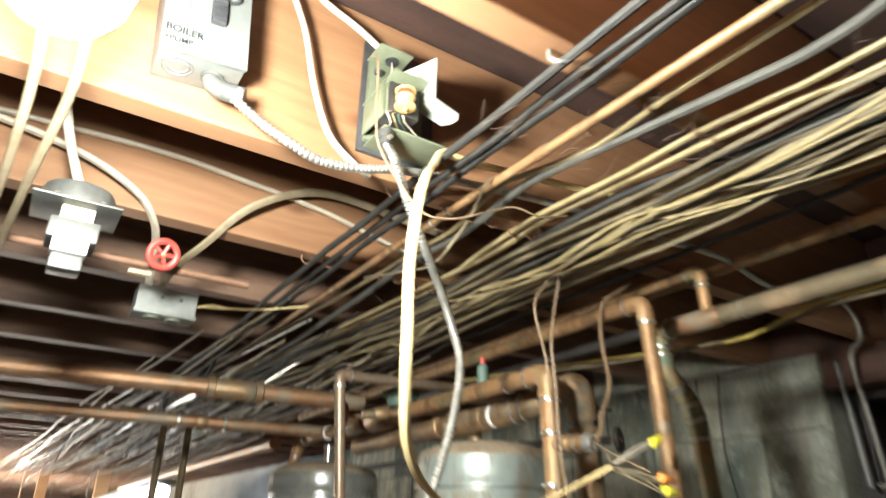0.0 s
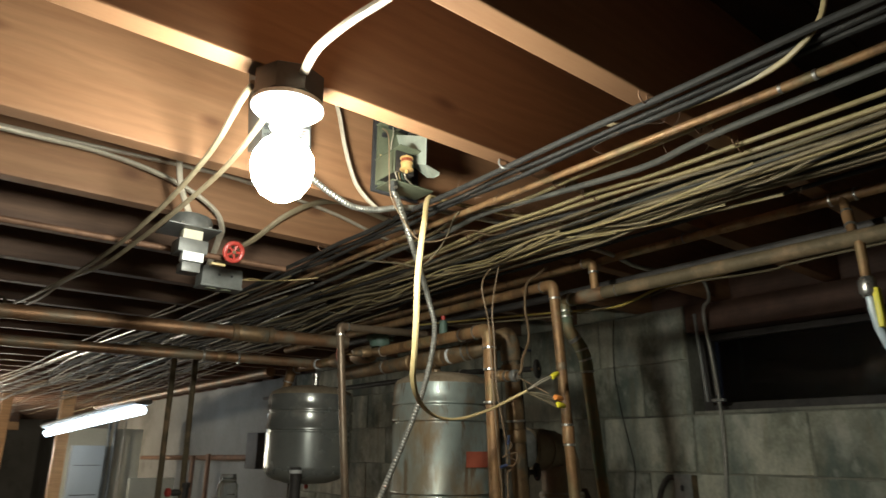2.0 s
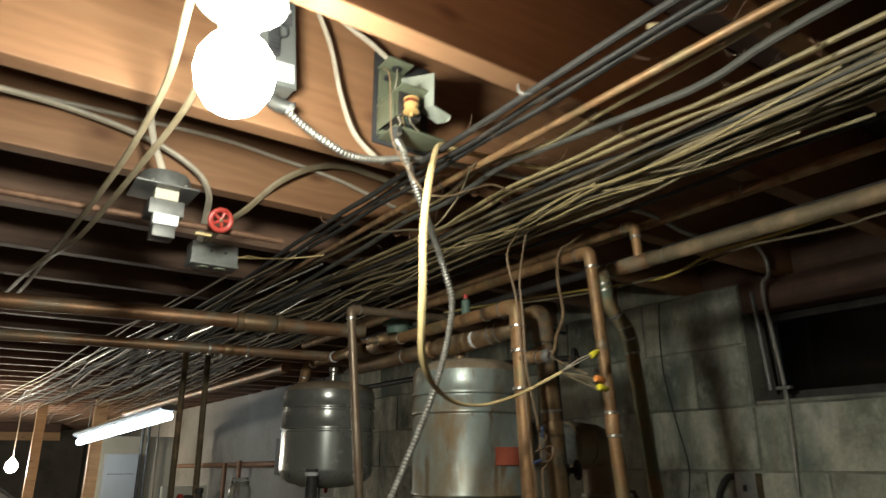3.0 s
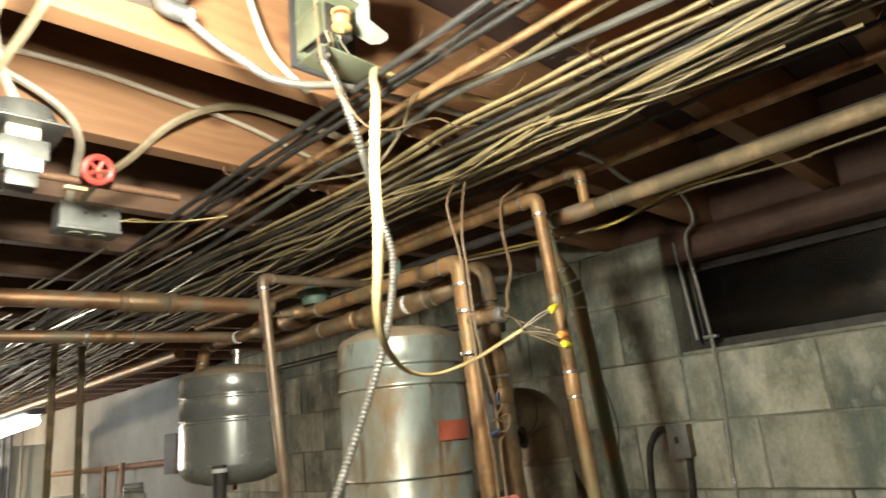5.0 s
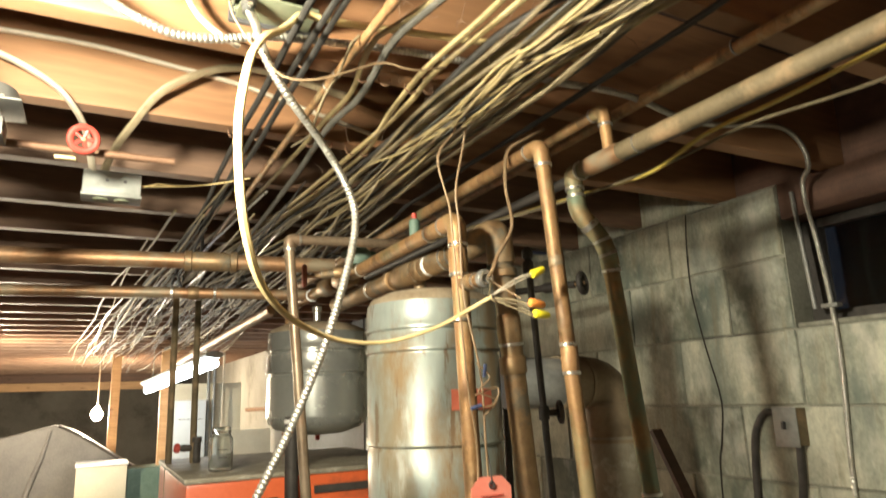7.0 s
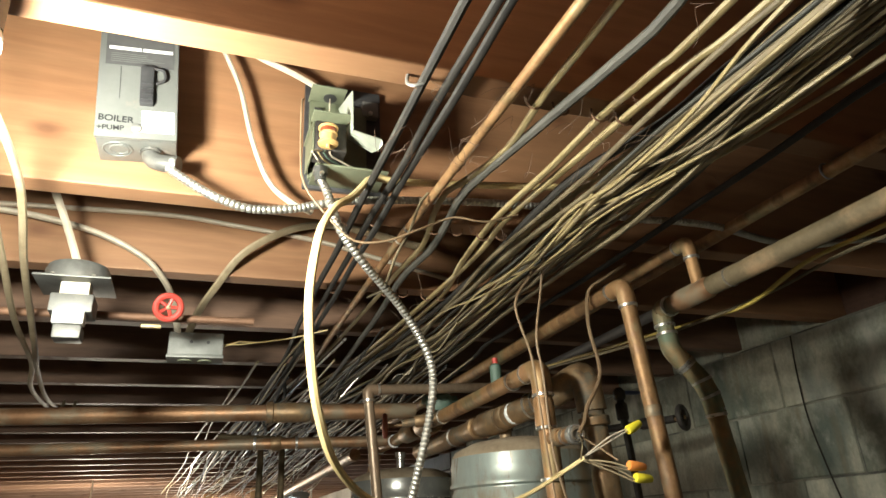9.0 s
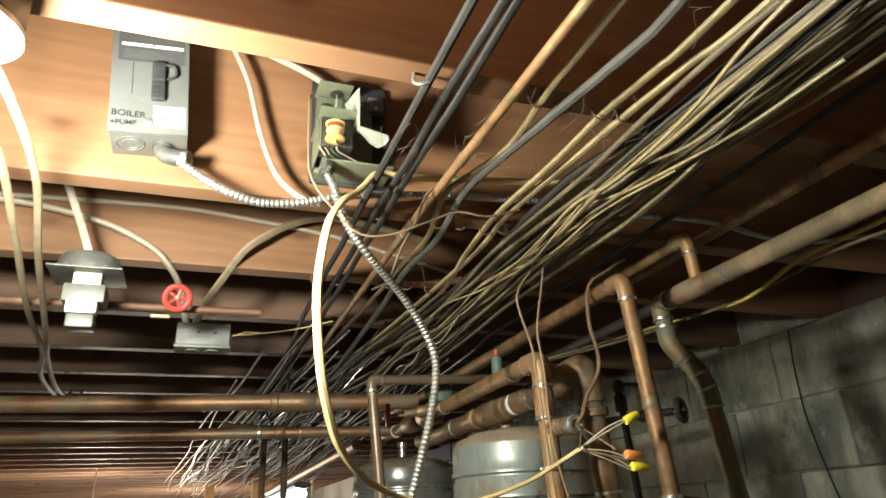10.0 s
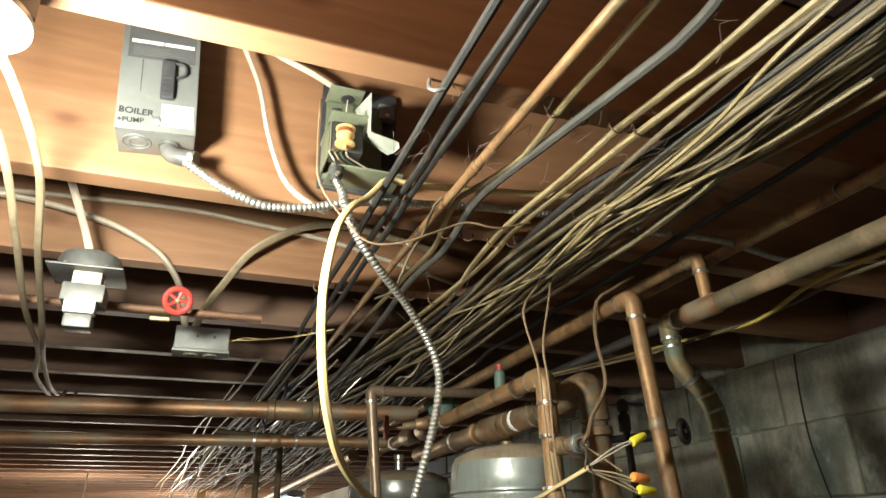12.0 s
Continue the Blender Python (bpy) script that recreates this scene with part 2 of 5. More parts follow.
GALV = material("dull_galvanised", (0.08, 0.08, 0.074), (0.145, 0.145, 0.134), 0.5, 0.4, scale=30, bump=0.15,
                stain=(0.16, 0.15, 0.13), stain_amount=0.3, stain_scale=14)
ZINC = material("zinc_plate", (0.19, 0.195, 0.18), (0.28, 0.285, 0.265), 0.5, 0.25, scale=30, bump=0.1, stain=(0.20, 0.19, 0.16), stain_amount=0.3, stain_scale=14)
FOIL = material("shiny_sheath", (0.40, 0.39, 0.36), (0.62, 0.61, 0.58), 0.3, 0.6, scale=30, bump=0.1)
BROWN_WIRE = material("brown_wire", (0.22, 0.145, 0.08), (0.34, 0.235, 0.14), 0.55, scale=30)
BOX_GREY = material("grey_enamel", (0.12, 0.125, 0.116), (0.158, 0.163, 0.152), 0.42, scale=6, bump=0.06,
                    stain=(0.20, 0.18, 0.15), stain_amount=0.15, stain_scale=9)
OLIVE = material("olive_enamel", (0.13, 0.145, 0.09), (0.21, 0.225, 0.15), 0.45, scale=10, bump=0.1)
PALE_METAL = material("pale_bent_metal", (0.42, 0.45, 0.37), (0.54, 0.57, 0.48), 0.4, 0.1, scale=8, bump=0.05)
DARK_PLASTIC = material("dark_plastic", (0.03, 0.03, 0.032), (0.07, 0.07, 0.072), 0.45, scale=20, bump=0.05)
GREY_PRINT = material("grey_print", (0.065, 0.065, 0.065), (0.10, 0.10, 0.10), 0.5, scale=20, bump=0.02)
WHITE_PRINT = material("white_print", (0.72, 0.72, 0.70), (0.82, 0.82, 0.80), 0.5, scale=20, bump=0.02)
INK = material("marker_ink", (0.02, 0.02, 0.022), (0.04, 0.04, 0.042), 0.5, scale=20, bump=0.02)
RED_INK = material("red_print", (0.36, 0.08, 0.045), (0.52, 0.14, 0.08), 0.5, scale=20, bump=0.02)
COIL = material("orange_bobbin", (0.60, 0.37, 0.12), (0.72, 0.47, 0.19), 0.45, scale=20, bump=0.05)
WINDING = material("copper_winding", (0.30, 0.07, 0.03), (0.46, 0.13, 0.06), 0.35, 0.4, scale=60, bump=0.3)
PORCELAIN = material("porcelain", (0.72, 0.72, 0.70), (0.84, 0.84, 0.82), 0.2, scale=4, bump=0.02, coat=0.5)
RED_PAINT = material("red_paint", (0.42, 0.045, 0.035), (0.58, 0.08, 0.055), 0.4, scale=14, bump=0.1)
ORANGE_RED = material("boiler_enamel", (0.72, 0.12, 0.035), (0.84, 0.18, 0.06), 0.38, scale=3, bump=0.05,
                      stain=(0.45, 0.10, 0.04), stain_amount=0.15, stain_scale=6)
RUST_RED = material("worn_red_paint", (0.20, 0.06, 0.035), (0.36, 0.11, 0.07), 0.6, scale=20, bump=0.3)
TAG = material("tag_card", (0.85, 0.24, 0.17), (0.92, 0.32, 0.24), 0.7, scale=10, bump=0.05)
NUT_YELLOW = material("yellow_plastic", (0.80, 0.68, 0.02), (0.88, 0.78, 0.05), 0.4, scale=20, bump=0.1)
NUT_ORANGE = material("orange_plastic", (0.85, 0.28, 0.05), (0.92, 0.36, 0.09), 0.4, scale=20, bump=0.1)
GREEN_PAINT = material("green_paint", (0.075, 0.125, 0.095), (0.13, 0.19, 0.15), 0.55, scale=14, bump=0.2)
BLUE_PAINT = material("blue_paint", (0.05, 0.07, 0.16), (0.09, 0.12, 0.24), 0.5, scale=14, bump=0.1)
PANEL_GREY = material("panel_enamel", (0.50, 0.54, 0.56), (0.60, 0.64, 0.66), 0.45, scale=3, bump=0.04)
CARD = material("buff_board", (0.46, 0.42, 0.31), (0.58, 0.54, 0.42), 0.7, scale=4, bump=0.1)
DARK_SHEET = material("dark_cover", (0.10, 0.095, 0.09), (0.19, 0.18, 0.165), 0.65, scale=3, bump=0.3)
LUMBER = knotty("lumber", (0.42, 0.24, 0.11), (0.58, 0.36, 0.18), (0.22, 0.11, 0.05))
COBWEB = material("cobweb", (0.11, 0.07, 0.045), (0.18, 0.12, 0.08), 0.9, scale=30)
HOSE = material("clear_hose", (0.42, 0.50, 0.55), (0.55, 0.63, 0.68), 0.25, scale=20, bump=0.05, coat=0.5)
BULB_GLOW = glow("bulb_glow", (1.0, 0.93, 0.73), BULB_STRENGTH)
FAR_GLOW = glow("far_bulb_glow", (1.0, 0.84, 0.6), FAR_BULB_STRENGTH)
TUBE_GLOW = glow("tube_glow", (0.88, 0.97, 1.0), TUBE_STRENGTH)
# Near-black stand-in for the night outside, dark even where the bulb reaches it.
NIGHT_DARK = material("night_dark", (0.008, 0.007, 0.006), (0.02, 0.018, 0.015), 0.9, scale=6, bump=0.5)
GLASS = bpy.data.materials.new("window_glass")
GLASS.use_nodes = True
GLASS.node_tree.nodes["Principled BSDF"].inputs["Transmission Weight"].default_value = 1.0
GLASS.node_tree.nodes["Principled BSDF"].inputs["Roughness"].default_value = 0.08
crinkle, dent = GLASS.node_tree.nodes.new("ShaderNodeTexNoise"), GLASS.node_tree.nodes.new("ShaderNodeBump")
crinkle.inputs["Scale"].default_value, crinkle.inputs["Detail"].default_value = 6.0, 3.0
dent.inputs["Strength"].default_value, dent.inputs["Distance"].default_value = 0.8, 0.006
GLASS.node_tree.links.new(GLASS.node_tree.nodes.new("ShaderNodeTexCoord").outputs["Object"], crinkle.inputs["Vector"])
GLASS.node_tree.links.new(crinkle.outputs["Fac"], dent.inputs["Height"])
GLASS.node_tree.links.new(dent.outputs["Normal"], GLASS.node_tree.nodes["Principled BSDF"].inputs["Normal"])
JAR_GLASS = bpy.data.materials.new("jar_glass")
JAR_GLASS.use_nodes = True
JAR_GLASS.node_tree.nodes["Principled BSDF"].inputs["Transmission Weight"].default_value = 1.0
JAR_GLASS.node_tree.nodes["Principled BSDF"].inputs["Roughness"].default_value = 0.06
JAR_GLASS.node_tree.nodes["Principled BSDF"].inputs["Base Color"].default_value = (0.86, 0.88, 0.86, 1)
JAR_GLASS.node_tree.nodes["Principled BSDF"].inputs["IOR"].default_value = 1.45

# ---- mesh helpers ----
BASE = {}


def thing(name, base=(0, 0, 0), label="", category="", group="", kind="", m=None):
    """An Empty that holds the parts of a thing."""
    ob = new(name)
    ob.empty_display_size = 0.05
    ob.matrix_basis = m if m else Matrix.Translation(base)
    BASE[ob] = Vector((0, 0, 0)) if m else Vector(base)
    return tagged(ob, label, category, group, kind)


def finish(name, bm, mat, smooth):
    me = bpy.data.meshes.new(name)
    for f in bm.faces:
        f.smooth = smooth
    bm.to_mesh(me)
    bm.free()
    me.materials.append(mat)
    if smooth:
        me.set_sharp_from_angle(angle=radians(42))
    return me


def part(name, bm, mat, parent, label="", smooth=True):
    base = BASE[parent]
    bmesh.ops.translate(bm, verts=bm.verts, vec=-base)
    ob = new(name, finish(name, bm, mat, smooth))
    ob.parent = parent
    BASE[ob] = base
    return tagged(ob, label)


def solo(name, bm, mat, label, category, group="", kind="", smooth=True, base=None):
    bm.verts.ensure_lookup_table()
    base = bm.verts[0].co.copy() if base is None else Vector(base)
    bmesh.ops.translate(bm, verts=bm.verts, vec=-base)
    ob = new(name, finish(name, bm, mat, smooth))
    ob.location = base
    BASE[ob] = base
    return tagged(ob, label, category, group, kind)


def box(bm, lo, hi, bevel=0.0, m=None):
    lo, hi = Vector(lo), Vector(hi)
    made = bmesh.ops.create_cube(bm, size=1, matrix=Matrix.Translation((lo + hi) / 2) @ Matrix.Diagonal((*(hi - lo), 1)))
    vs = made["verts"]
    if bevel:
        es = list({e for v in vs for e in v.link_edges})
        out = bmesh.ops.bevel(bm, geom=es, offset=bevel, segments=2, profile=0.6, affect="EDGES")
        vs = list({v for f in out["faces"] for v in f.verts} | {v for v in vs if v.is_valid})
    if m is not None:
        bmesh.ops.transform(bm, matrix=m, verts=vs)
    return vs


def boxed(lo, hi, bevel=0.0, m=None):
    bm = bmesh.new()
    box(bm, lo, hi, bevel, m)
    return bm


def smooth_line(points, step=0.02):
    """A smooth line through the points."""
    ps = [Vector(p) for p in points]
    if len(ps) == 2:
        k = max(1, int((ps[1] - ps[0]).length / step))
        return [ps[0].lerp(ps[1], i / k) for i in range(k + 1)]
    ps = [2 * ps[0] - ps[1]] + ps + [2 * ps[-1] - ps[-2]]
    out = []
    for a, b, c, d in zip(ps, ps[1:], ps[2:], ps[3:]):
        k = max(1, int((c - b).length / step))
        for i in range(k):
            t = i / k
            out.append(0.5 * (2 * b + (c - a) * t + (2 * a - 5 * b + 4 * c - d) * t * t + (3 * b - a - 3 * c + d) * t ** 3))
    return out + [ps[-2]]


def rounded(points, radius):
    """Straight runs joined by bends of that radius."""
    ps = [Vector(p) for p in points]
    out = [ps[0]]
    for a, b, c in zip(ps, ps[1:], ps[2:]):
        u, v = (a - b).normalized(), (c - b).normalized()
        r = min(radius, (a - b).length * 0.45, (c - b).length * 0.45)
        for i in range(7):
            t = i / 6
            out.append((b + u * r) * (1 - t) ** 2 + b * 2 * t * (1 - t) + (b + v * r) * t * t)
    return out + [ps[-1]]


def sweep(bm, line, radius, sides=8, flat=1.0, up=(0, 0, 1)):
    """A tube along the line. radius: a number or a function of the ring's index; flat: its width over its height."""
    rings = []
    side = None
    for i, p in enumerate(line):
        t = (line[min(i + 1, len(line) - 1)] - line[max(i - 1, 0)]).normalized()
        if side is None:
            ref = Vector(up) if abs(t.dot(Vector(up))) < 0.95 else Vector((1, 0, 0))
            side = t.cross(ref).normalized()
        side = (side - t * side.dot(t)).normalized()
        other = side.cross(t)
        r = radius(i) if callable(radius) else radius
        rings.append([bm.verts.new(p + (side * math.cos(a) * flat + other * math.sin(a)) * r)
                      for a in (2 * math.pi * k / sides for k in range(sides))])
    for a, b in zip(rings, rings[1:]):
        for k in range(sides):
            bm.faces.new((a[k], a[(k + 1) % sides], b[(k + 1) % sides], b[k]))
    bm.faces.new(rings[0][::-1])
    bm.faces.new(rings[-1])
    return bm


def tube(points, radius, sides=10, step=0.03, flat=1.0, bend=None):
    line = rounded(points, bend) if bend else smooth_line(points, step)
    return sweep(bmesh.new(), line, radius, sides, flat)


def lathe(profile, m, sides=32):
    """Turns (radius, height) pairs round the z axis of m."""
    bm = bmesh.new()
    rings = []
    for r, z in profile:
        if r < 1e-5:
            rings.append([bm.verts.new(m @ Vector((0, 0, z)))])
        else:
            rings.append([bm.verts.new(m @ Vector((r * math.cos(2 * math.pi * k / sides), r * math.sin(2 * math.pi * k / sides), z))) for k in range(sides)])
    for a, b in zip(rings, rings[1:]):
        for k in range(sides):
            j = (k + 1) % sides
            if len(a) == 1 and len(b) > 1:
                bm.faces.new((a[0], b[j], b[k]))
            elif len(b) == 1 and len(a) > 1:
                bm.faces.new((a[k], a[j], b[0]))
            elif len(a) > 1:
                bm.faces.new((a[k], a[j], b[j], b[k]))
    if len(rings[0]) > 1:
        bm.faces.new(rings[0][::-1])
    if len(rings[-1]) > 1:
        bm.faces.new(rings[-1])
    bmesh.ops.recalc_face_normals(bm, faces=bm.faces)
    return bm


def along(a, b):
    """The pose at a whose z axis points to b."""
    a, b = Vector(a), Vector(b)
    return Matrix.Translation(a) @ (b - a).to_track_quat("Z", "Y").to_matrix().to_4x4()


def collar(at, way, r, length):
    """A slightly swollen sleeve round a pipe."""
    m = along(at, Vector(at) + Vector(way))
    h = length / 2
    return lathe([(r * 0.9, -h), (r, -h * 0.8), (r, h * 0.8), (r * 0.9, h)], m, 16)


def torus(m, big, small, sides=24, ring=8):
    bm = bmesh.new()
    line = [m @ Vector((big * math.cos(2 * math.pi * k / sides), big * math.sin(2 * math.pi * k / sides), 0)) for k in range(sides)]
    rings = []
    c = m @ Vector((0, 0, 0))
    zax = (m.to_3x3() @ Vector((0, 0, 1))).normalized()
    for p in line:
        out = (p - c).normalized()
        rings.append([bm.verts.new(p + out * math.cos(a) * small + zax * math.sin(a) * small) for a in (2 * math.pi * k / ring for k in range(ring))])
    for i in range(sides):
        a, b = rings[i], rings[(i + 1) % sides]
        for k in range(ring):
            bm.faces.new((a[k], b[k], b[(k + 1) % ring], a[(k + 1) % ring]))
    bmesh.ops.recalc_face_normals(bm, faces=bm.faces)
    return bm


def writing(words, size, m, mat, parent, name="lettering"):
    cu = bpy.data.curves.new("words", "FONT")
    cu.body, cu.size, cu.extrude, cu.offset = words, size, 0.0002, size * 0.012
    tmp = bpy.data.objects.new("words", cu)
    scene.collection.objects.link(tmp)
    me = bpy.data.meshes.new_from_object(tmp.evaluated_get(bpy.context.evaluated_depsgraph_get()))
    bpy.data.objects.remove(tmp)
    me.transform(Matrix.Translation(-BASE[parent]) @ m)
    me.materials.clear()
    me.materials.append(mat)
    ob = new(name, me)
    ob.parent = parent
    BASE[ob] = BASE[parent]
    return ob


# ---- the structure: floor, walls, joists, boards overhead ----
ZJ = 2.1            # underside of the joists
XW = 1.70           # face of the block wall
X0, Y0, Y1 = -3.4, -2.6, 16.2
solo("floor", boxed((X0 - 0.2, Y0 - 0.2, -0.12), (XW + 0.25, Y1 + 0.2, 0)), CONCRETE, "bare grey stained concrete basement floor", "floor", kind="structure", smooth=False)
solo("wall_left", boxed((X0 - 0.2, Y0, 0), (X0, Y1, 2.395)), PLASTER, "plain grey plastered basement wall", "wall", kind="structure", smooth=False)
solo("wall_back", boxed((X0 - 0.2, Y0 - 0.2, 0), (XW + 0.2, Y0, 2.395)), PLASTER, "plain grey plastered basement wall", "wall", kind="structure", smooth=False)
solo("wall_far", boxed((X0 - 0.2, Y1, 0), (XW + 0.2, Y1 + 0.2, 2.395)), PLASTER, "plain grey plastered basement wall in the distance", "wall", kind="structure", smooth=False)

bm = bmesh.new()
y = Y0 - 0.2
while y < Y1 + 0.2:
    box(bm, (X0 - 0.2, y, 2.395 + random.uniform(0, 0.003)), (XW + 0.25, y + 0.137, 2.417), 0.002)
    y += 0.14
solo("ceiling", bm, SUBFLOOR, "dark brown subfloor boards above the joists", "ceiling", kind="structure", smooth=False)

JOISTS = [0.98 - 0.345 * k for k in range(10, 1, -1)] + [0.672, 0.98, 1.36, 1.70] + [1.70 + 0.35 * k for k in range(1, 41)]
# Same timber throughout; the tone by y paints lamplight, shade behind, haze beyond.
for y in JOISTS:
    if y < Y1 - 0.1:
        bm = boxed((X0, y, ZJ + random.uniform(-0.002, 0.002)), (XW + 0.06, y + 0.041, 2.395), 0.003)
        solo("joist", bm, JOIST if 0.6 < y < 1.8 else MID_WOOD if y > 1.8 else DARK_WOOD, "brown softwood floor joist with knots and an unplaned face", "joist", "joists", "structure", False, base=(0, y, ZJ))
solo("sill_beam", boxed((XW + 0.0, Y0, 1.995), (XW + 0.14, 1.525, 2.096), 0.004), DARK_WOOD,
     "reddish brown timber sill plate over the window", "beam", kind="structure", smooth=False)

solo("rim_board", boxed((XW + 0.062, Y0, 2.098), (XW + 0.10, Y1, 2.395), 0.003), DARK_WOOD, "dark brown rim board above the block wall", "beam", kind="structure", smooth=False)

# ---- the main lamp ----
lamp = thing("lampholder", (BULB.x, BULB.y, 2.1), "white porcelain lampholder with a lit bare bulb under a joist", "ceiling light")
up = Matrix.Translation((BULB.x, BULB.y, 0))
part("junction_box", lathe([(0.0, 2.0995), (0.046, 2.0995), (0.053, 2.095), (0.054, 2.055), (0.0, 2.055)], up, 8), DARK_PLASTIC, lamp, "black octagonal junction box")
plate = part("base_plate", lathe([(0.0, 2.055), (0.047, 2.055), (0.0535, 2.052), (0.0535, 2.045), (0.048, 2.04), (0.030, 2.037), (0.024, 2.031), (0.0235, 2.013), (0.019, 2.01), (0.0, 2.01)], up, 48), PORCELAIN, lamp)
for dx, dy in ((-0.040, 0.0), (0.040, 0.0), (0.0, -0.041)):
    part("screw", lathe([(0.004, 2.042), (0.0035, 2.037), (0.0, 2.037)], Matrix.Translation((BULB.x + dx, BULB.y + dy, 0)), 10), STEEL, plate)
part("bulb", lathe([(r, BULB.z + z) for r, z in ((0.0, -0.056), (0.016, -0.053), (0.030, -0.044), (0.041, -0.026), (0.0455, -0.004), (0.043, 0.013), (0.034, 0.029), (0.022, 0.040), (0.016, 0.048), (0.0145, 0.056))], up, 28), BULB_GLOW, lamp, "lit white bulb")

# ---- the breaker box on the joist ----
M = pose(-0.083, 1.359, 2.245, 0, -4.6, 0)
disc = thing("breaker_box", label="grey steel breaker box with marker writing, mounted on the joist", category="breaker box", m=M)
W, D, ZT, ZB = 0.0525, 0.071, 0.108, -0.104
part("body", boxed((-W, -D + 0.004, ZB + 0.002), (W, 0, ZT), 0.002), BOX_GREY, disc)
part("cover", boxed((-W - 0.001, -D - 0.001, ZB), (W + 0.001, -D + 0.006, ZT + 0.001), 0.0025), BOX_GREY, disc)
F = -D - 0.0012
part("rating_label", boxed((-0.045, F - 0.0006, 0.018), (0.047, F, 0.089)), GREY_PRINT, disc, "dark grey printed label", False)
part("label_stripe", boxed((-0.041, F - 0.001, 0.045), (0.002, F - 0.0004, 0.0505)), WHITE_PRINT, disc, "", False)
part("label_stripe", boxed((0.004, F - 0.001, 0.045), (0.045, F - 0.0004, 0.0505)), WHITE_PRINT, disc, "", False)
for k in range(5):
    part("print_line", boxed((-0.038, F - 0.0009, 0.024 + 0.0035 * k), (random.uniform(-0.01, 0.04), F - 0.0004, 0.0248 + 0.0035 * k)), BOX_GREY, disc, "", False)
bm = bmesh.new()
for a, b in (((0.034, 0.074), (0.044, 0.0757)), ((0.034, 0.0833), (0.044, 0.085)), ((0.034, 0.0757), (0.0357, 0.0833)), ((0.0423, 0.0757), (0.044, 0.0833)), ((0.0370, 0.0778), (0.041, 0.0812))):
    box(bm, (a[0], F - 0.001, a[1]), (b[0], F - 0.0004, b[1]))
part("emblem", bm, WHITE_PRINT, disc, "", False)
bm = boxed((0.002, F - 0.009, -0.050), (0.021, F + 0.002, 0.016), 0.003)
for k in range(4):
    box(bm, (0.003, F - 0.0105, -0.044 + 0.009 * k), (0.020, F - 0.008, -0.041 + 0.009 * k), 0.001)
sw = part("switch_handle", bm, DARK_PLASTIC, disc, "black toggle handle")
part("hasp", tube([(0.020, F - 0.006, 0.012), (0.033, F - 0.006, 0.010), (0.035, F - 0.006, -0.006), (0.023, F - 0.006, -0.014)], 0.0022, 8, 0.004), DARK_PLASTIC, sw)
part("cover_seam", boxed((-0.0245, F - 0.0003, -0.040), (-0.0235, F + 0.0004, 0.016)), DARK_PLASTIC, disc, "", False)
part("paper_label", boxed((0.006, F - 0.0006, -0.094), (0.049, F, -0.058)), WHITE_PRINT, disc, "white paper label with small print", False)
for k in range(8):
    part("print_line", boxed((0.009, F - 0.001, -0.0648 - 0.0037 * k), (random.uniform(0.030, 0.047), F - 0.0005, -0.0631 - 0.0037 * k)), RED_INK if k < 2 else INK, disc, "", False)
writing("BOILER", 0.0142, pose(-0.050, F - 0.0006, -0.078, 90, 3, 0), INK, disc, "boiler_writing")
writing("+PUMP", 0.0112, pose(-0.0505, F - 0.0006, -0.0935, 90, -1, 0), INK, disc, "pump_writing")
part("cover_screw", lathe([(0.0075, 0), (0.0070, 0.003), (0.0045, 0.0045), (0.0, 0.0045)], pose(0.0, F, -0.0885, 90, 0, 0), 16), STEEL, disc)
part("knockout", torus(pose(-0.026, -0.036, ZB + 0.0015), 0.019, 0.0013), BOX_GREY, disc)
part("knockout", torus(pose(-0.024, -0.036, ZB + 0.0015), 0.012, 0.0011), BOX_GREY, disc)
con = part("cable_connector", tube([(0.018, -0.036, ZB + 0.004), (0.019, -0.038, ZB - 0.012), (0.032, -0.046, ZB - 0.023), (0.056, -0.055, ZB - 0.030)], 0.0125, 12, 0.006), GALV, disc, "zinc elbow cable connector")
part("clamp_screw", lathe([(0.004, 0), (0.004, 0.004), (0, 0.005)], pose(0.047, -0.062, ZB - 0.028, 90, 0, 0), 8), STEEL, con)
part("locknut", lathe([(0.015, 0), (0.015, 0.004), (0, 0.004)], pose(0.018, -0.036, ZB - 0.004), 12), GALV, con)

# ---- the open relay on the joist ----
rel = thing("relay", (0.232, 1.359, 2.128), "open olive relay box with an orange coil and bent pale cover", "relay")
part("back_plate", boxed((0.166, 1.349, 2.128), (0.298, 1.3585, 2.335), 0.004), DARK_PLASTIC, rel, "dark rounded back plate")
part("circuit_board", boxed((0.173, 1.338, 2.142), (0.270, 1.3488, 2.291), 0.002), OLIVE, rel, "olive circuit board")
for x0, z0, x1, z1 in ((0.177, 2.158, 0.1785, 2.215), (0.182, 2.158, 0.1835, 2.215), (0.177, 2.2155, 0.1835, 2.217), (0.205, 2.146, 0.262, 2.1475)):
    part("board_trace", boxed((x0, 1.3368, z0), (x1, 1.3382, z1)), YELLOW_SHEATH, rel, "", False)
for x, z in ((0.186, 2.268), (0.248, 2.160), (0.258, 2.152)):
    part("board_part", boxed((x - 0.006, 1.331, z - 0.005), (x + 0.006, 1.338, z + 0.005), 0.001), DARK_PLASTIC, rel)
part("top_flap", boxed((0.171, 1.300, 2.2935), (0.229, 1.349, 2.2965), 0.001), OLIVE, rel)
part("bottom_flap", boxed((0.176, 1.281, 2.134), (0.291, 1.349, 2.1375), 0.001), OLIVE, rel)
part("coil_frame", boxed((0.165, 1.236, 2.1985), (0.222, 1.340, 2.2015), 0.001), OLIVE, rel)
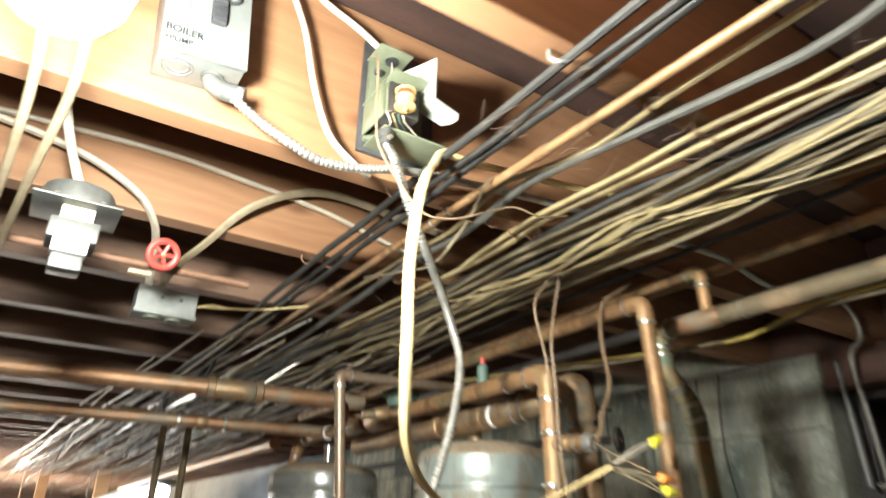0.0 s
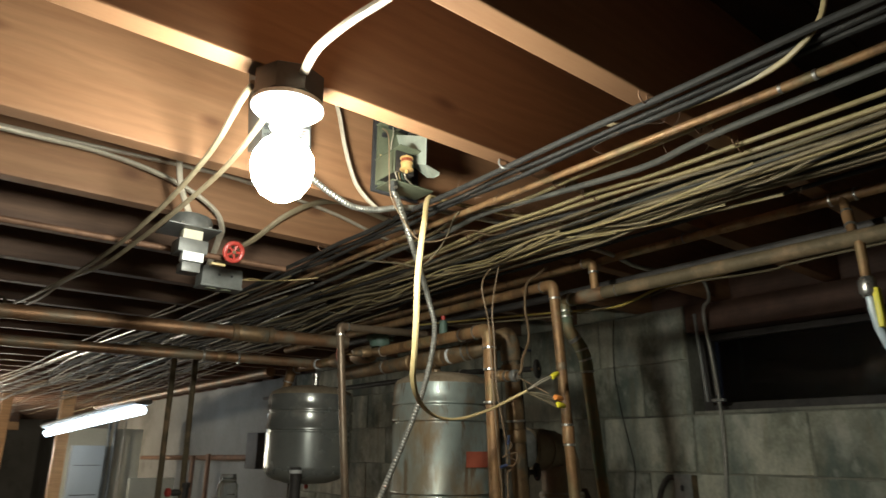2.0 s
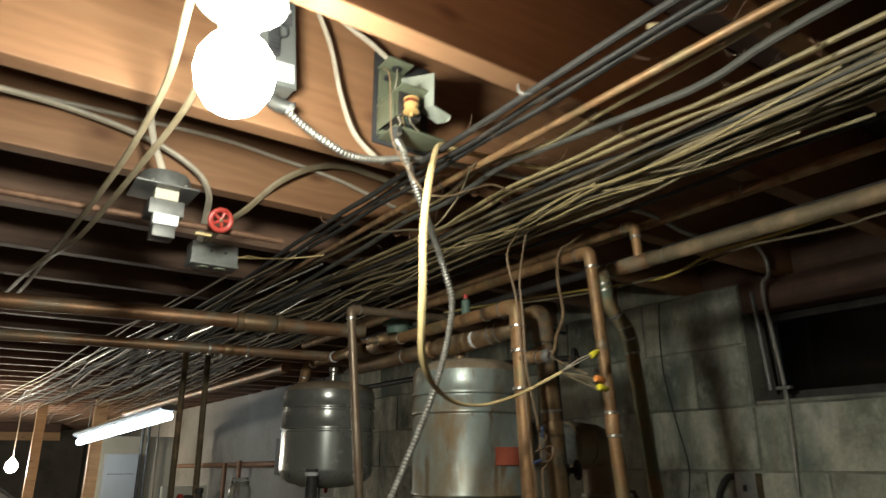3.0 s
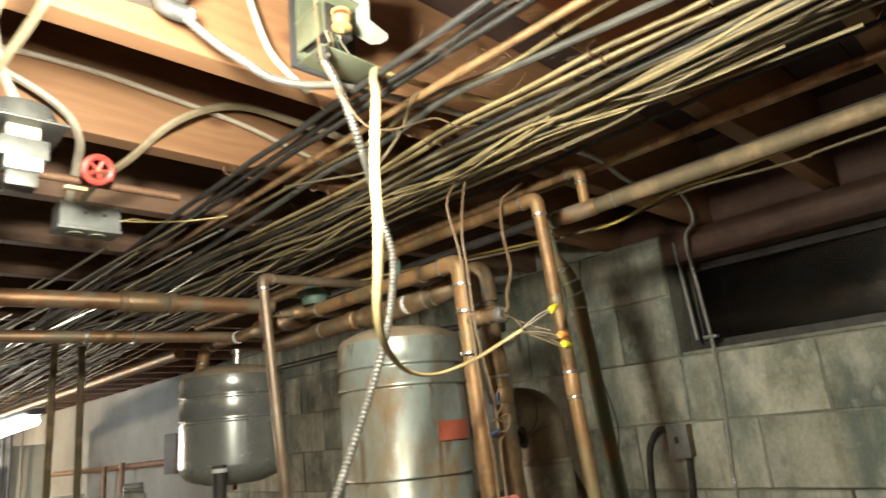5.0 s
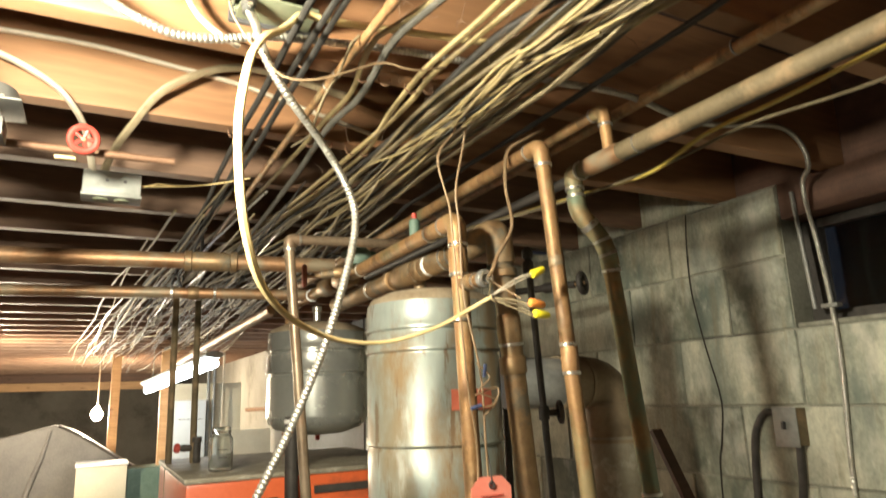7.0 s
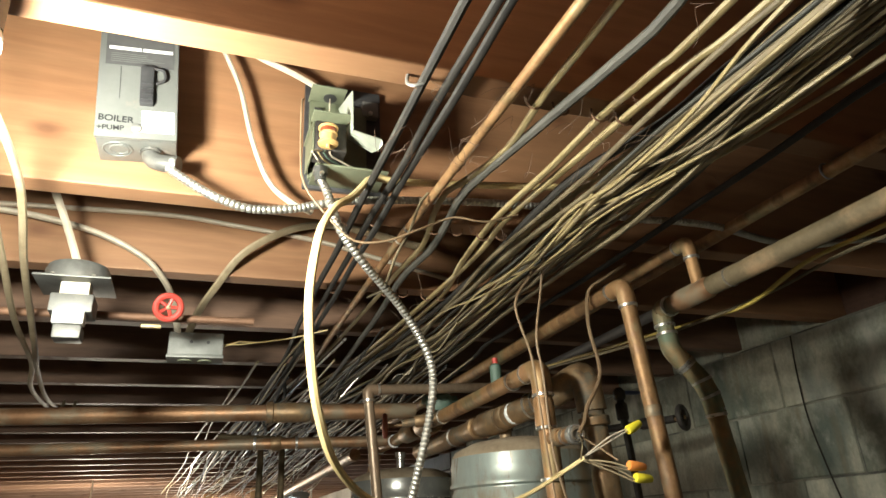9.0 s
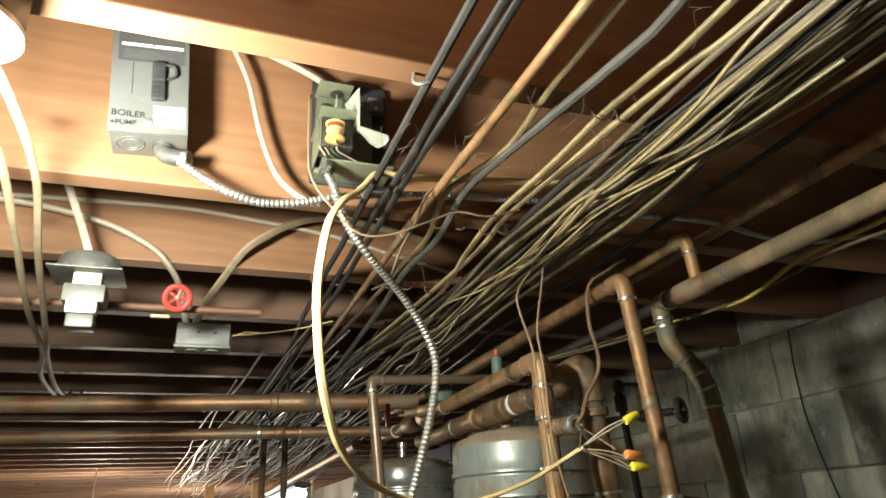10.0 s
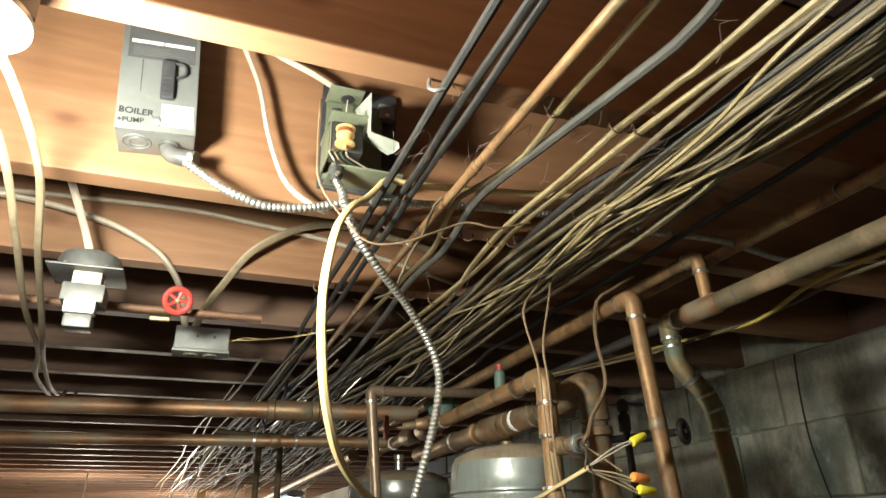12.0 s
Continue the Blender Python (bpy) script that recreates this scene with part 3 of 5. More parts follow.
part("coil_frame", boxed((0.168, 1.262, 2.146), (0.1705, 1.340, 2.199), 0.001), OLIVE, rel)
part("core", boxed((0.1715, 1.259, 2.147), (0.219, 1.300, 2.198), 0.002), IRON, rel)
part("core_mount", boxed((0.180, 1.300, 2.152), (0.212, 1.3385, 2.192), 0.002), IRON, rel)
bob = part("coil", lathe([(0.012, 2.164), (0.0125, 2.166), (0.0125, 2.174), (0.012, 2.175)], Matrix.Translation((0.188, 1.244, 0)), 20), WINDING, rel, "copper wire coil")
for zz, r in ((2.1755, 0.0150), (2.1645, 0.0140), (2.1495, 0.0152)):
    part("bobbin_flange", lathe([(r - 0.001, -0.0018), (r, -0.001), (r, 0.001), (r - 0.001, 0.0018)], Matrix.Translation((0.188, 1.244, zz)), 20), COIL, bob)
part("bobbin_body", lathe([(0.0125, 2.151), (0.0122, 2.157), (0.0128, 2.163)], Matrix.Translation((0.188, 1.244, 0)), 20), COIL, bob)
part("bobbin_post", lathe([(0.0032, 2.141), (0.0036, 2.143), (0.0036, 2.182), (0.0032, 2.184)], Matrix.Translation((0.188, 1.244, 0)), 10), COIL, bob)
bm = bmesh.new()
quads = [[(0.217, 1.212, 2.227), (0.221, 1.337, 2.281), (0.233, 1.337, 2.249), (0.2185, 1.215, 2.159)],
         [(0.2185, 1.215, 2.159), (0.233, 1.337, 2.249), (0.231, 1.300, 2.198)],
         [(0.2185, 1.215, 2.159), (0.231, 1.300, 2.198), (0.259, 1.262, 2.155), (0.265, 1.246, 2.151), (0.269, 1.233, 2.153), (0.266, 1.226, 2.158)]]
for q in quads:
    bm.faces.new([bm.verts.new(p) for p in q])
bmesh.ops.remove_doubles(bm, verts=bm.verts, dist=0.0008)
bmesh.ops.triangulate(bm, faces=bm.faces[:])
bmesh.ops.solidify(bm, geom=bm.faces[:], thickness=0.0016)
part("bent_cover", bm, PALE_METAL, rel, "pale bent metal cover", False)
tb = part("terminal_block", boxed((0.262, 1.334, 2.274), (0.291, 1.3492, 2.304), 0.003), STEEL, rel)
part("terminal_screw", lathe([(0.004, 0), (0.004, 0.003), (0, 0.004)], pose(0.276, 1.334, 2.279, 90, 0, 0), 10), SOLDER, tb)
part("knockout", lathe([(0.011, 0), (0.011, 0.002), (0.0, 0.002)], pose(0.205, 1.328, 2.2935, 180, 0, 0), 18), DARK_PLASTIC, rel)
part("lead", tube([(0.205, 1.328, 2.292), (0.204, 1.325, 2.27), (0.203, 1.33, 2.25), (0.207, 1.337, 2.235)], 0.0012, 6, 0.01), WHITE_SHEATH, rel)
for k in range(4):
    part("lead", tube([(0.176 + 0.006 * k, 1.262, 2.148), (0.166 + 0.009 * k, 1.256, 2.140), (0.176 + 0.007 * k, 1.262, 2.130 + 0.003 * k), (0.186 + 0.018 * k, 1.29, 2.139)], 0.0014, 6, 0.01), (WHITE_SHEATH, CREAM, GREEN_PAINT, WHITE_SHEATH)[k], rel)
con = part("connector", lathe([(0.0115, 0), (0.0115, 0.012), (0.009, 0.014), (0.009, 0.024), (0.0, 0.024)], pose(0.186, 1.293, 2.1345, 180, 0, 0), 16), GALV, rel, "zinc cable connector")
part("clamp_screw", lathe([(0.0035, 0), (0.0035, 0.005), (0, 0.006)], pose(0.186, 1.283, 2.119, 90, 0, 0), 8), SOLDER, con)


# ---- armoured cables ----
def armoured(points, r, label):
    line = smooth_line(points, 0.0018)
    bm = bmesh.new()
    sweep(bm, line, lambda i: r * (1.0, 1.06, 0.98, 0.82)[i % 4], 8)
    return solo("armoured_cable", bm, FLEX, label, "cable")


armoured([(-0.030, 1.303, 2.109), (-0.006, 1.300, 2.092), (0.018, 1.292, 2.074), (0.045, 1.282, 2.057), (0.087, 1.288, 2.050), (0.145, 1.292, 2.059), (0.214, 1.298, 2.082),
          (0.316, 1.312, 2.105), (0.470, 1.293, 2.110), (0.620, 1.287, 2.112), (0.725, 1.254, 2.091), (0.800, 1.243, 2.090), (0.902, 1.245, 2.090), (1.048, 1.277, 2.092), (1.20, 1.31, 2.112), (1.36, 1.338, 2.150),
          (1.47, 1.342, 2.165), (1.53, 1.345, 2.155), (1.575, 1.350, 2.125), (1.602, 1.362, 2.085), (1.650, 1.415, 2.05), (1.688, 1.422, 1.88), (1.690, 1.414, 1.74), (1.690, 1.414, 1.58), (1.690, 1.428, 1.38), (1.690, 1.433, 1.25), (1.690, 1.45, 0.6), (1.690, 1.46, 0.0)],
         0.0066, "spiral steel armoured cable running below the joists and down the wall")
armoured([(0.187, 1.292, 2.113), (0.194, 1.284, 2.092), (0.203, 1.274, 2.053), (0.215, 1.272, 2.020), (0.255, 1.30, 1.985), (0.325, 1.36, 1.945), (0.372, 1.395, 1.90), (0.391, 1.40, 1.85), (0.386, 1.40, 1.79),
          (0.365, 1.40, 1.71), (0.342, 1.42, 1.62), (0.296, 1.44, 1.50), (0.235, 1.44, 1.38), (0.16, 1.44, 1.22), (0.09, 1.44, 0.95), (0.05, 1.44, 0.5), (0.05, 1.5, 0.0)],
         0.0068, "spiral steel armoured cable hanging down from the open relay")

# ---- the yellow cable that loops down to the loose wires ----
line = smooth_line([(0.75, 1.20, 2.112), (0.60, 1.21, 2.111), (0.40, 1.245, 2.110), (0.30, 1.258, 2.108), (0.257, 1.25, 2.104), (0.232, 1.230, 2.070), (0.212, 1.205, 2.040), (0.190, 1.178, 2.014), (0.172, 1.158, 1.983), (0.161, 1.149, 1.95), (0.152, 1.147, 1.876), (0.157, 1.155, 1.80), (0.172, 1.18, 1.74), (0.200, 1.22, 1.69),
                    (0.25, 1.262, 1.653), (0.33, 1.31, 1.630), (0.42, 1.338, 1.630), (0.50, 1.330, 1.652), (0.545, 1.30, 1.678), (0.575, 1.275, 1.698)], 0.012)
n_all = len(line)
solo("cable", sweep(bmesh.new(), line, lambda i: 0.0050 if i < n_all * 0.70 else 0.0050 - 0.0020 * min(1, (i - n_all * 0.70) / (n_all * 0.15)), 8, 1.35), YELLOW_SHEATH,
     "cream yellow flat cable hanging in a long loop", "cable")
loose = thing("loose_wires", (0.575, 1.275, 1.698), "stripped wires ending in yellow and orange wire connectors", "wires")
ENDS = [((0.655, 1.257, 1.739), NUT_YELLOW), ((0.622, 1.219, 1.680), NUT_ORANGE), ((0.632, 1.222, 1.664), NUT_YELLOW)]
for (x, y, z), mt in ENDS:
    for k in range(2):
        w = 0.003 * (k * 2 - 1)
        part("wire", tube([(0.57, 1.278, 1.696), ((0.57 + x) / 2, (1.276 + y) / 2 - 0.005, (1.697 + z) / 2 + (0.004 if z > 1.7 else -0.003) + w), (x - 0.012, y, z - 0.004 + w / 2)], 0.0013, 6, 0.01), WHITE_SHEATH if z > 1.7 else DULL_SHEATH, loose)
    d = Vector((0.9, 0.05, 0.42 if z > 1.7 else -0.08)).normalized()
    part("wire_connector", lathe([(0.0060, -0.0135), (0.0072, -0.0115), (0.0068, 0.0), (0.0056, 0.011), (0.0047, 0.0140), (0, 0.0145)], along((x, y, z), Vector((x, y, z)) + d), 10), mt, loose, "twist-on plastic wire connector")

# ---- small cables round the boxes ----
SMALL = [
    ([(0.020, 1.335, 2.392), (0.027, 1.333, 2.363), (0.059, 1.332, 2.289), (0.083, 1.330, 2.194), (0.110, 1.326, 2.122), (0.141, 1.318, 2.086), (0.18, 1.33, 2.075)], 0.0041, 1.4, WHITE_SHEATH, "cream flat cable hanging against the joist"),
    ([(0.0, 1.30, 2.392), (0.074, 1.33, 2.360), (0.142, 1.332, 2.334), (0.192, 1.336, 2.312), (0.204, 1.334, 2.298)], 0.0041, 1.4, WHITE_SHEATH, "cream flat cable entering the relay box"),
    ([(-1.2, 1.685, 2.20), (-0.7, 1.685, 2.195), (-0.35, 1.685, 2.205), (-0.061, 1.688, 2.216), (0.078, 1.688, 2.207), (0.248, 1.686, 2.188), (0.374, 1.684, 2.160), (0.55, 1.682, 2.12)], 0.0048, 1.3, WHITE_SHEATH, "cream flat cable stapled along the face of a joist"),
    ([(-1.1, 1.55, 2.14), (-0.55, 1.58, 2.15), (-0.34, 1.66, 2.184), (-0.185, 1.662, 2.160), (-0.088, 1.664, 2.118), (-0.046, 1.70, 2.088), (-0.026, 1.775, 2.070), (-0.012, 1.868, 2.026)], 0.0055, 1.5, WHITE_SHEATH, "cream flat cable looping into an outlet box"),
    ([(0.006, 1.885, 2.026), (0.024, 1.82, 2.060), (0.050, 1.73, 2.080), (0.098, 1.662, 2.135), (0.175, 1.655, 2.188), (0.252, 1.655, 2.212), (0.33, 1.62, 2.19), (0.42, 1.5, 2.11)], 0.0055, 1.5, TAN_SHEATH, "dusty flat cable looping up from an outlet box"),
    ([(-0.225, 1.40, 2.15), (-0.218, 1.5, 2.17), (-0.195, 1.56, 2.12), (-0.166, 1.558, 2.046)], 0.0048, 1.4, WHITE_SHEATH, "cream flat cable dropping into a round box"),
    ([(-0.258, 1.010, 2.085), (-0.254, 1.07, 2.080), (-0.238, 1.244, 2.06), (-0.250, 1.45, 2.02), (-0.275, 1.70, 1.99), (-0.300, 2.0, 1.985), (-0.335, 2.2, 1.975), (-0.36, 2.5, 1.99), (-0.39, 2.9, 2.03), (-0.40, 3.05, 2.098)], 0.0040, 1.4, TAN_SHEATH, "dusty flat cable sagging from the lampholder under the joists"),
    ([(-0.214, 1.036, 2.075), (-0.204, 1.12, 2.070), (-0.200, 1.282, 2.05), (-0.225, 1.48, 2.015), (-0.245, 1.66, 1.995), (-0.268, 1.85, 1.98), (-0.305, 2.1, 1.985), (-0.33, 2.4, 1.98), (-0.355, 2.9, 2.03), (-0.365, 3.05, 2.098)], 0.0040, 1.4, TAN_SHEATH, "dusty flat cable sagging from the lampholder under the joists"),
    ([(-0.214, 0.935, 2.082), (-0.222, 0.88, 2.090), (-0.220, 0.80, 2.088), (-0.206, 0.724, 2.090), (-0.19, 0.63, 2.094), (-0.2, 0.3, 2.092), (-0.25, -0.4, 2.09)], 0.0050, 1.4, WHITE_SHEATH, "cream flat cable leaving the lampholder box"),
    ([(0.250, 0.40, 2.394), (0.257, 0.405, 2.20), (0.262, 0.41, 2.13), (0.266, 0.428, 2.095), (0.275, 0.46, 2.080), (0.292, 0.50, 2.078), (0.303, 0.56, 2.080), (0.307, 0.66, 2.086), (0.308, 0.75, 2.096), (0.307, 0.80, 2.12)], 0.0034, 1.3, CREAM, "yellow cable bending down into the bundle"),
    ([(0.158, 1.30, 2.262), (0.150, 1.262, 2.225), (0.150, 1.255, 2.136), (0.157, 1.255, 2.081), (0.196, 1.255, 2.029), (0.231, 1.255, 2.000), (0.279, 1.255, 2.005), (0.336, 1.255, 2.032), (0.385, 1.25, 2.053), (0.435, 1.25, 2.051), (0.50, 1.26, 2.075)], 0.0017, 1, BROWN_WIRE, "thin brown wire looping from the relay into the bundle"),
    ([(0.345, 1.25, 2.09), (0.334, 1.255, 2.077), (0.317, 1.26, 2.030), (0.297, 1.27, 1.99), (0.30, 1.34, 1.97), (0.34, 1.5, 2.02), (0.36, 1.7, 2.075)], 0.0022, 1.2, DULL_SHEATH, "thin wire sagging below the bundle"),
    ([(-0.04, 0.47, 2.394), (-0.02, 0.48, 2.27), (0.03, 0.52, 2.20), (0.09, 0.52, 2.205), (0.14, 0.45, 2.27), (0.16, 0.44, 2.394)], 0.0016, 1, DULL_SHEATH, "thin wire drooping between two joists"),
]
for pts, r, flat, mt, label in SMALL:
    solo("cable", tube(pts, r, 8, 0.015, flat), mt, label, "cable")

# ---- outlet box and round box hanging on their cables ----
out = thing("outlet_box", (0.02, 1.93, 2.043), "galvanised handy box with a duplex outlet, hanging on cables", "outlet box")
part("box_shell", boxed((-0.033, 1.908, 1.995), (0.077, 1.962, 2.043), 0.003), ZINC, out)
part("box_cover", boxed((-0.035, 1.906, 1.988), (0.079, 1.964, 1.995), 0.0015), ZINC, out)
for x in (-0.010, 0.030):
    o = part("receptacle", lathe([(0.015, 0), (0.015, 0.003), (0.0, 0.003)], pose(x + 0.012, 1.935, 1.988, 180, 0, 0), 20), OLIVE, out)
    for dx in (-0.005, 0.005):
        part("slot", boxed((x + 0.012 + dx - 0.001, 1.930, 1.9845), (x + 0.012 + dx + 0.001, 1.939, 1.9852)), DARK_PLASTIC, o, "", False)
for x in (0.012, 0.046):
    part("knockout", lathe([(0.0035, 0), (0.0035, 0.0012), (0, 0.0012)], pose(x, 1.908, 2.022, 90, 0, 0), 10), DARK_PLASTIC, out)
for k in range(2):
    part("wire", tube([(0.077, 1.935, 2.025 - 0.004 * k), (0.11, 1.935, 2.028 + 0.006 * k), (0.15, 1.94, 2.035), (0.22, 1.93, 2.045), (0.30, 1.9, 2.06)], 0.0016, 6, 0.02), YELLOW_SHEATH, out)

out.location += Vector((0.004, -0.050, -0.016))
rnd = thing("round_box", (-0.175, 1.57, 2.065), "round galvanised box with a hanging twin outlet below it", "outlet box")
part("box_shell", lathe([(0.0, 2.064), (0.030, 2.064), (0.045, 2.058), (0.0485, 2.050), (0.0485, 2.030)], Matrix.Translation((-0.172, 1.575, 0)), 24), GALV, rnd)
part("mounting_plate", boxed((-0.228, 1.525, 2.026), (-0.116, 1.625, 2.030), 0.002), GALV, rnd)
part("neck", boxed((-0.190, 1.548, 2.002), (-0.148, 1.580, 2.026), 0.002), CARD, rnd)
part("box_cover", boxed((-0.200, 1.535, 1.972), (-0.138, 1.59, 2.002), 0.003), GALV, rnd)
part("socket_face", boxed((-0.191, 1.530, 1.952), (-0.147, 1.555, 1.972), 0.002), WHITE_PRINT, rnd, "white socket face")
part("lower_box", boxed((-0.189, 1.536, 1.930), (-0.149, 1.575, 1.952), 0.004), GALV, rnd)
part("screw", lathe([(0.003, 0), (0.003, 0.002), (0, 0.003)], pose(-0.2, 1.527, 2.030), 8), SOLDER, rnd)
part("screw", lathe([(0.003, 0), (0.003, 0.002), (0, 0.003)], pose(-0.142, 1.527, 2.030), 8), SOLDER, rnd)

rnd.location += Vector((0.008, -0.014, -0.016))


def handwheel(name, at, way, r, mat, label, spokes=5):
    m = along(at, Vector(at) + Vector(way))
    t = thing(name, at, label, "valve")
    part("rim", torus(m, r, r * 0.27), mat, t)
    for k in range(spokes):
        a = 2 * math.pi * k / spokes
        part("spoke", sweep(bmesh.new(), [m @ Vector((0, 0, 0)), m @ Vector((r * math.cos(a), r * math.sin(a), 0))], r * 0.16, 6), mat, t)
    part("stem", lathe([(r * 0.16, -r * 2.2), (r * 0.2, 0.0), (r * 0.2, r * 0.25), (0, r * 0.3)], m, 10), BRASS, t)
    return t


# ---- pipes ----
def pipe(name, points, r, mat, label, bend=0.03, rings=(), ends=(), sides=14):
    """A run of pipe. rings: (point, way, radius, length, material); the bends get swollen elbows."""
    t = thing(name, points[0], label, "pipe")
    part("run", tube(points, r, sides, bend=bend) if len(points) > 2 else tube(points, r, sides, 0.2), mat, t)
    for p, way, rr, length, mt in rings:
        part("coupling", collar(p, way, rr, length), mt, t)
    for a, b, c in zip(points, points[1:], points[2:]):
        a, b, c = Vector(a), Vector(b), Vector(c)
        u, v = (a - b).normalized(), (c - b).normalized()
        k = bend * 1.25
        part("elbow", sweep(bmesh.new(), rounded([b + u * k, b, b + v * k], bend), r * 1.13, sides), mat, t)
        for w in (u, v):
            part("joint", collar(b + w * k, w, r * 1.2, 0.006), SOLDER, t)
    return t


Z = (0, 0, 1)
X = (1, 0, 0)
Yw = (0, 1, 0)
# riser with the bright couplings, and the run that it feeds
pipe("copper_riser", [(0.845, 1.268, 0.0), (0.714, 1.303, 1.985), (0.714, 2.9, 1.985)], 0.0135, COPPER, "tall copper riser with soldered couplings turning back under the joists", 0.03,
     [((0.7395, 1.2962, 1.60), Z, 0.0152, 0.045, COPPER), ((0.7378, 1.2966, 1.624), Z, 0.0156, 0.006, SOLDER), ((0.741, 1.2958, 1.576), Z, 0.0156, 0.006, SOLDER), ((0.7282, 1.2992, 1.77), Z, 0.0142, 0.02, BRASS)])
pipe("copper_pipe", [(0.85, 1.272, 1.985), (0.844, 1.272, 2.066), (0.844, 3.2, 2.066)], 0.0115, COPPER, "copper pipe dropping onto the grey pipe from under the joists", 0.024)
pipe("copper_pipe", [(0.918, -1.6, 2.0875), (0.918, 3.0, 2.0865)], 0.0115, COPPER, "thin copper pipe running below the joists", 0.02,
     [((0.918, 0.65, 2.087), Yw, 0.0142, 0.05, COPPER), ((0.918, 0.625, 2.087), Yw, 0.0146, 0.005, SOLDER), ((0.918, 0.675, 2.087), Yw, 0.0146, 0.005, SOLDER)])
pipe("copper_pipe", [(0.914, 0.65, 2.085), (0.895, 0.64, 2.03), (0.868, 0.625, 1.96)], 0.0095, COPPER, "short copper drop joining two pipes", 0.015)
clamp = solo("pipe_clamp", torus(along((0.918, 1.03, 2.089), (0.918, 2, 2.089)), 0.0125, 0.002), STEEL, "small zinc pipe clamp on a joist", "clamp")
pipe("grey_pipe", [(0.888, -2.4, 1.976), (0.851, 1.345, 1.974)], 0.0168, GREY_PIPE, "long dusty grey insulated pipe along the wall side", 0.04,
     [((0.853, 1.20, 1.974), Yw, 0.0178, 0.004, SOLDER), ((0.852, 1.29, 1.974), Yw, 0.0192, 0.09, DUSTY_COPPER)])
pipe("green_riser", [(0.852, 1.335, 1.973), (0.858, 1.393, 1.978), (0.862, 1.389, 1.897), (0.906, 1.377, 1.842), (0.918, 1.374, 1.809), (0.968, 1.366, 1.32), (1.04, 1.366, 0.0)], 0.0164, GREEN_COPPER, "copper drain pipe with green corrosion and an offset bend", 0.026,
     [((0.886, 1.383, 1.868), (0.6, 0, -0.8), 0.018, 0.005, BRASS), ((0.9215, 1.3735, 1.785), (0.14, 0, -1), 0.018, 0.005, SOLDER)])
pipe("black_pipe", [(1.0, -2.4, 2.035), (0.99, 2.9, 2.035)], 0.0125, IRON, "dark iron pipe running beside the grey pipe", 0.03)
# manifold
pipe("manifold_pipe", [(0.640, 1.40, 0.0), (0.612, 1.447, 1.872), (0.613, 2.62, 1.868), (0.60, 2.64, 1.78)], 0.0165, COPPER, "large copper manifold pipe turning down as a riser", 0.04,
     [((0.609, 1.440, 1.79), Z, 0.0182, 0.05, COPPER), ((0.6075, 1.438, 1.68), Z, 0.0186, 0.006, SOLDER), ((0.6095, 1.441, 1.765), Z, 0.0186, 0.006, SOLDER),
      ((0.613, 1.56, 1.871), Yw, 0.0188, 0.006, SOLDER), ((0.613, 1.96, 1.870), Yw, 0.0188, 0.006, SOLDER), ((0.613, 2.08, 1.870), Yw, 0.030, 0.09, BRASS), ((0.613, 2.22, 1.870), Yw, 0.026, 0.12, BRASS), ((0.613, 2.40, 1.868), Yw, 0.0195, 0.01, WHITE_PRINT)])
ret = pipe("manifold_pipe", [(0.88, 1.50, 0.0), (0.738, 1.50, 1.882), (0.700, 1.575, 1.845), (0.672, 1.66, 1.832), (0.66, 2.3, 1.825)], 0.0225, BRASS, "tarnished brass return pipe with a big elbow", 0.045,
     [((0.754, 1.5, 1.67), (-0.075, 0, 1), 0.025, 0.06, BRASS), ((0.7565, 1.5, 1.64), (-0.075, 0, 1), 0.0255, 0.006, SOLDER), ((0.7455, 1.5, 1.785), (-0.075, 0, 1), 0.0295, 0.018, BRASS), ((0.758, 1.5, 1.60), (-0.075, 0, 1), 0.0275, 0.035, BRASS), ((0.67, 1.676, 1.831), Yw, 0.0245, 0.012, WHITE_PRINT), ((0.669, 1.72, 1.8305), Yw, 0.027, 0.03, BRASS), ((0.666, 1.88, 1.8295), Yw, 0.027, 0.025, BRASS), ((0.668, 1.79, 1.830), Yw, 0.029, 0.10, BRASS), ((0.664, 2.02, 1.829), Yw, 0.024, 0.01, SOLDER)])
part("elbow", sweep(bmesh.new(), rounded([(0.7438, 1.50, 1.805), (0.738, 1.50, 1.878), (0.704, 1.567, 1.850)], 0.038), 0.0285, 18), BRASS, ret, "big cast elbow")
pipe("manifold_branch", [(0.614, 1.442, 1.747), (0.6085, 1.345, 1.741)], 0.0125, COPPER, "short copper branch ending in a cable clamp", 0.02,
     [((0.612, 1.405, 1.745), (-0.057, -1, -0.06), 0.0155, 0.022, BRASS), ((0.6105, 1.378, 1.743), (-0.057, -1, -0.06), 0.0150, 0.006, SOLDER), ((0.6087, 1.349, 1.7412), (-0.057, -1, -0.06), 0.0158, 0.014, STEEL)])
clampring = solo("cable_clamp", torus(along((0.6083, 1.341, 1.7408), (0.602, 1.24, 1.735)), 0.0105, 0.0028, 20, 8), SOLDER, "zinc cable clamp on a copper branch", "clamp")
pipe("steel_riser", [(0.545, 1.82, 0.0), (0.402, 1.877, 1.915), (0.73, 1.885, 1.928)], 0.0115, DULL_PIPE, "dull copper riser with a square turn to the manifold", 0.02)
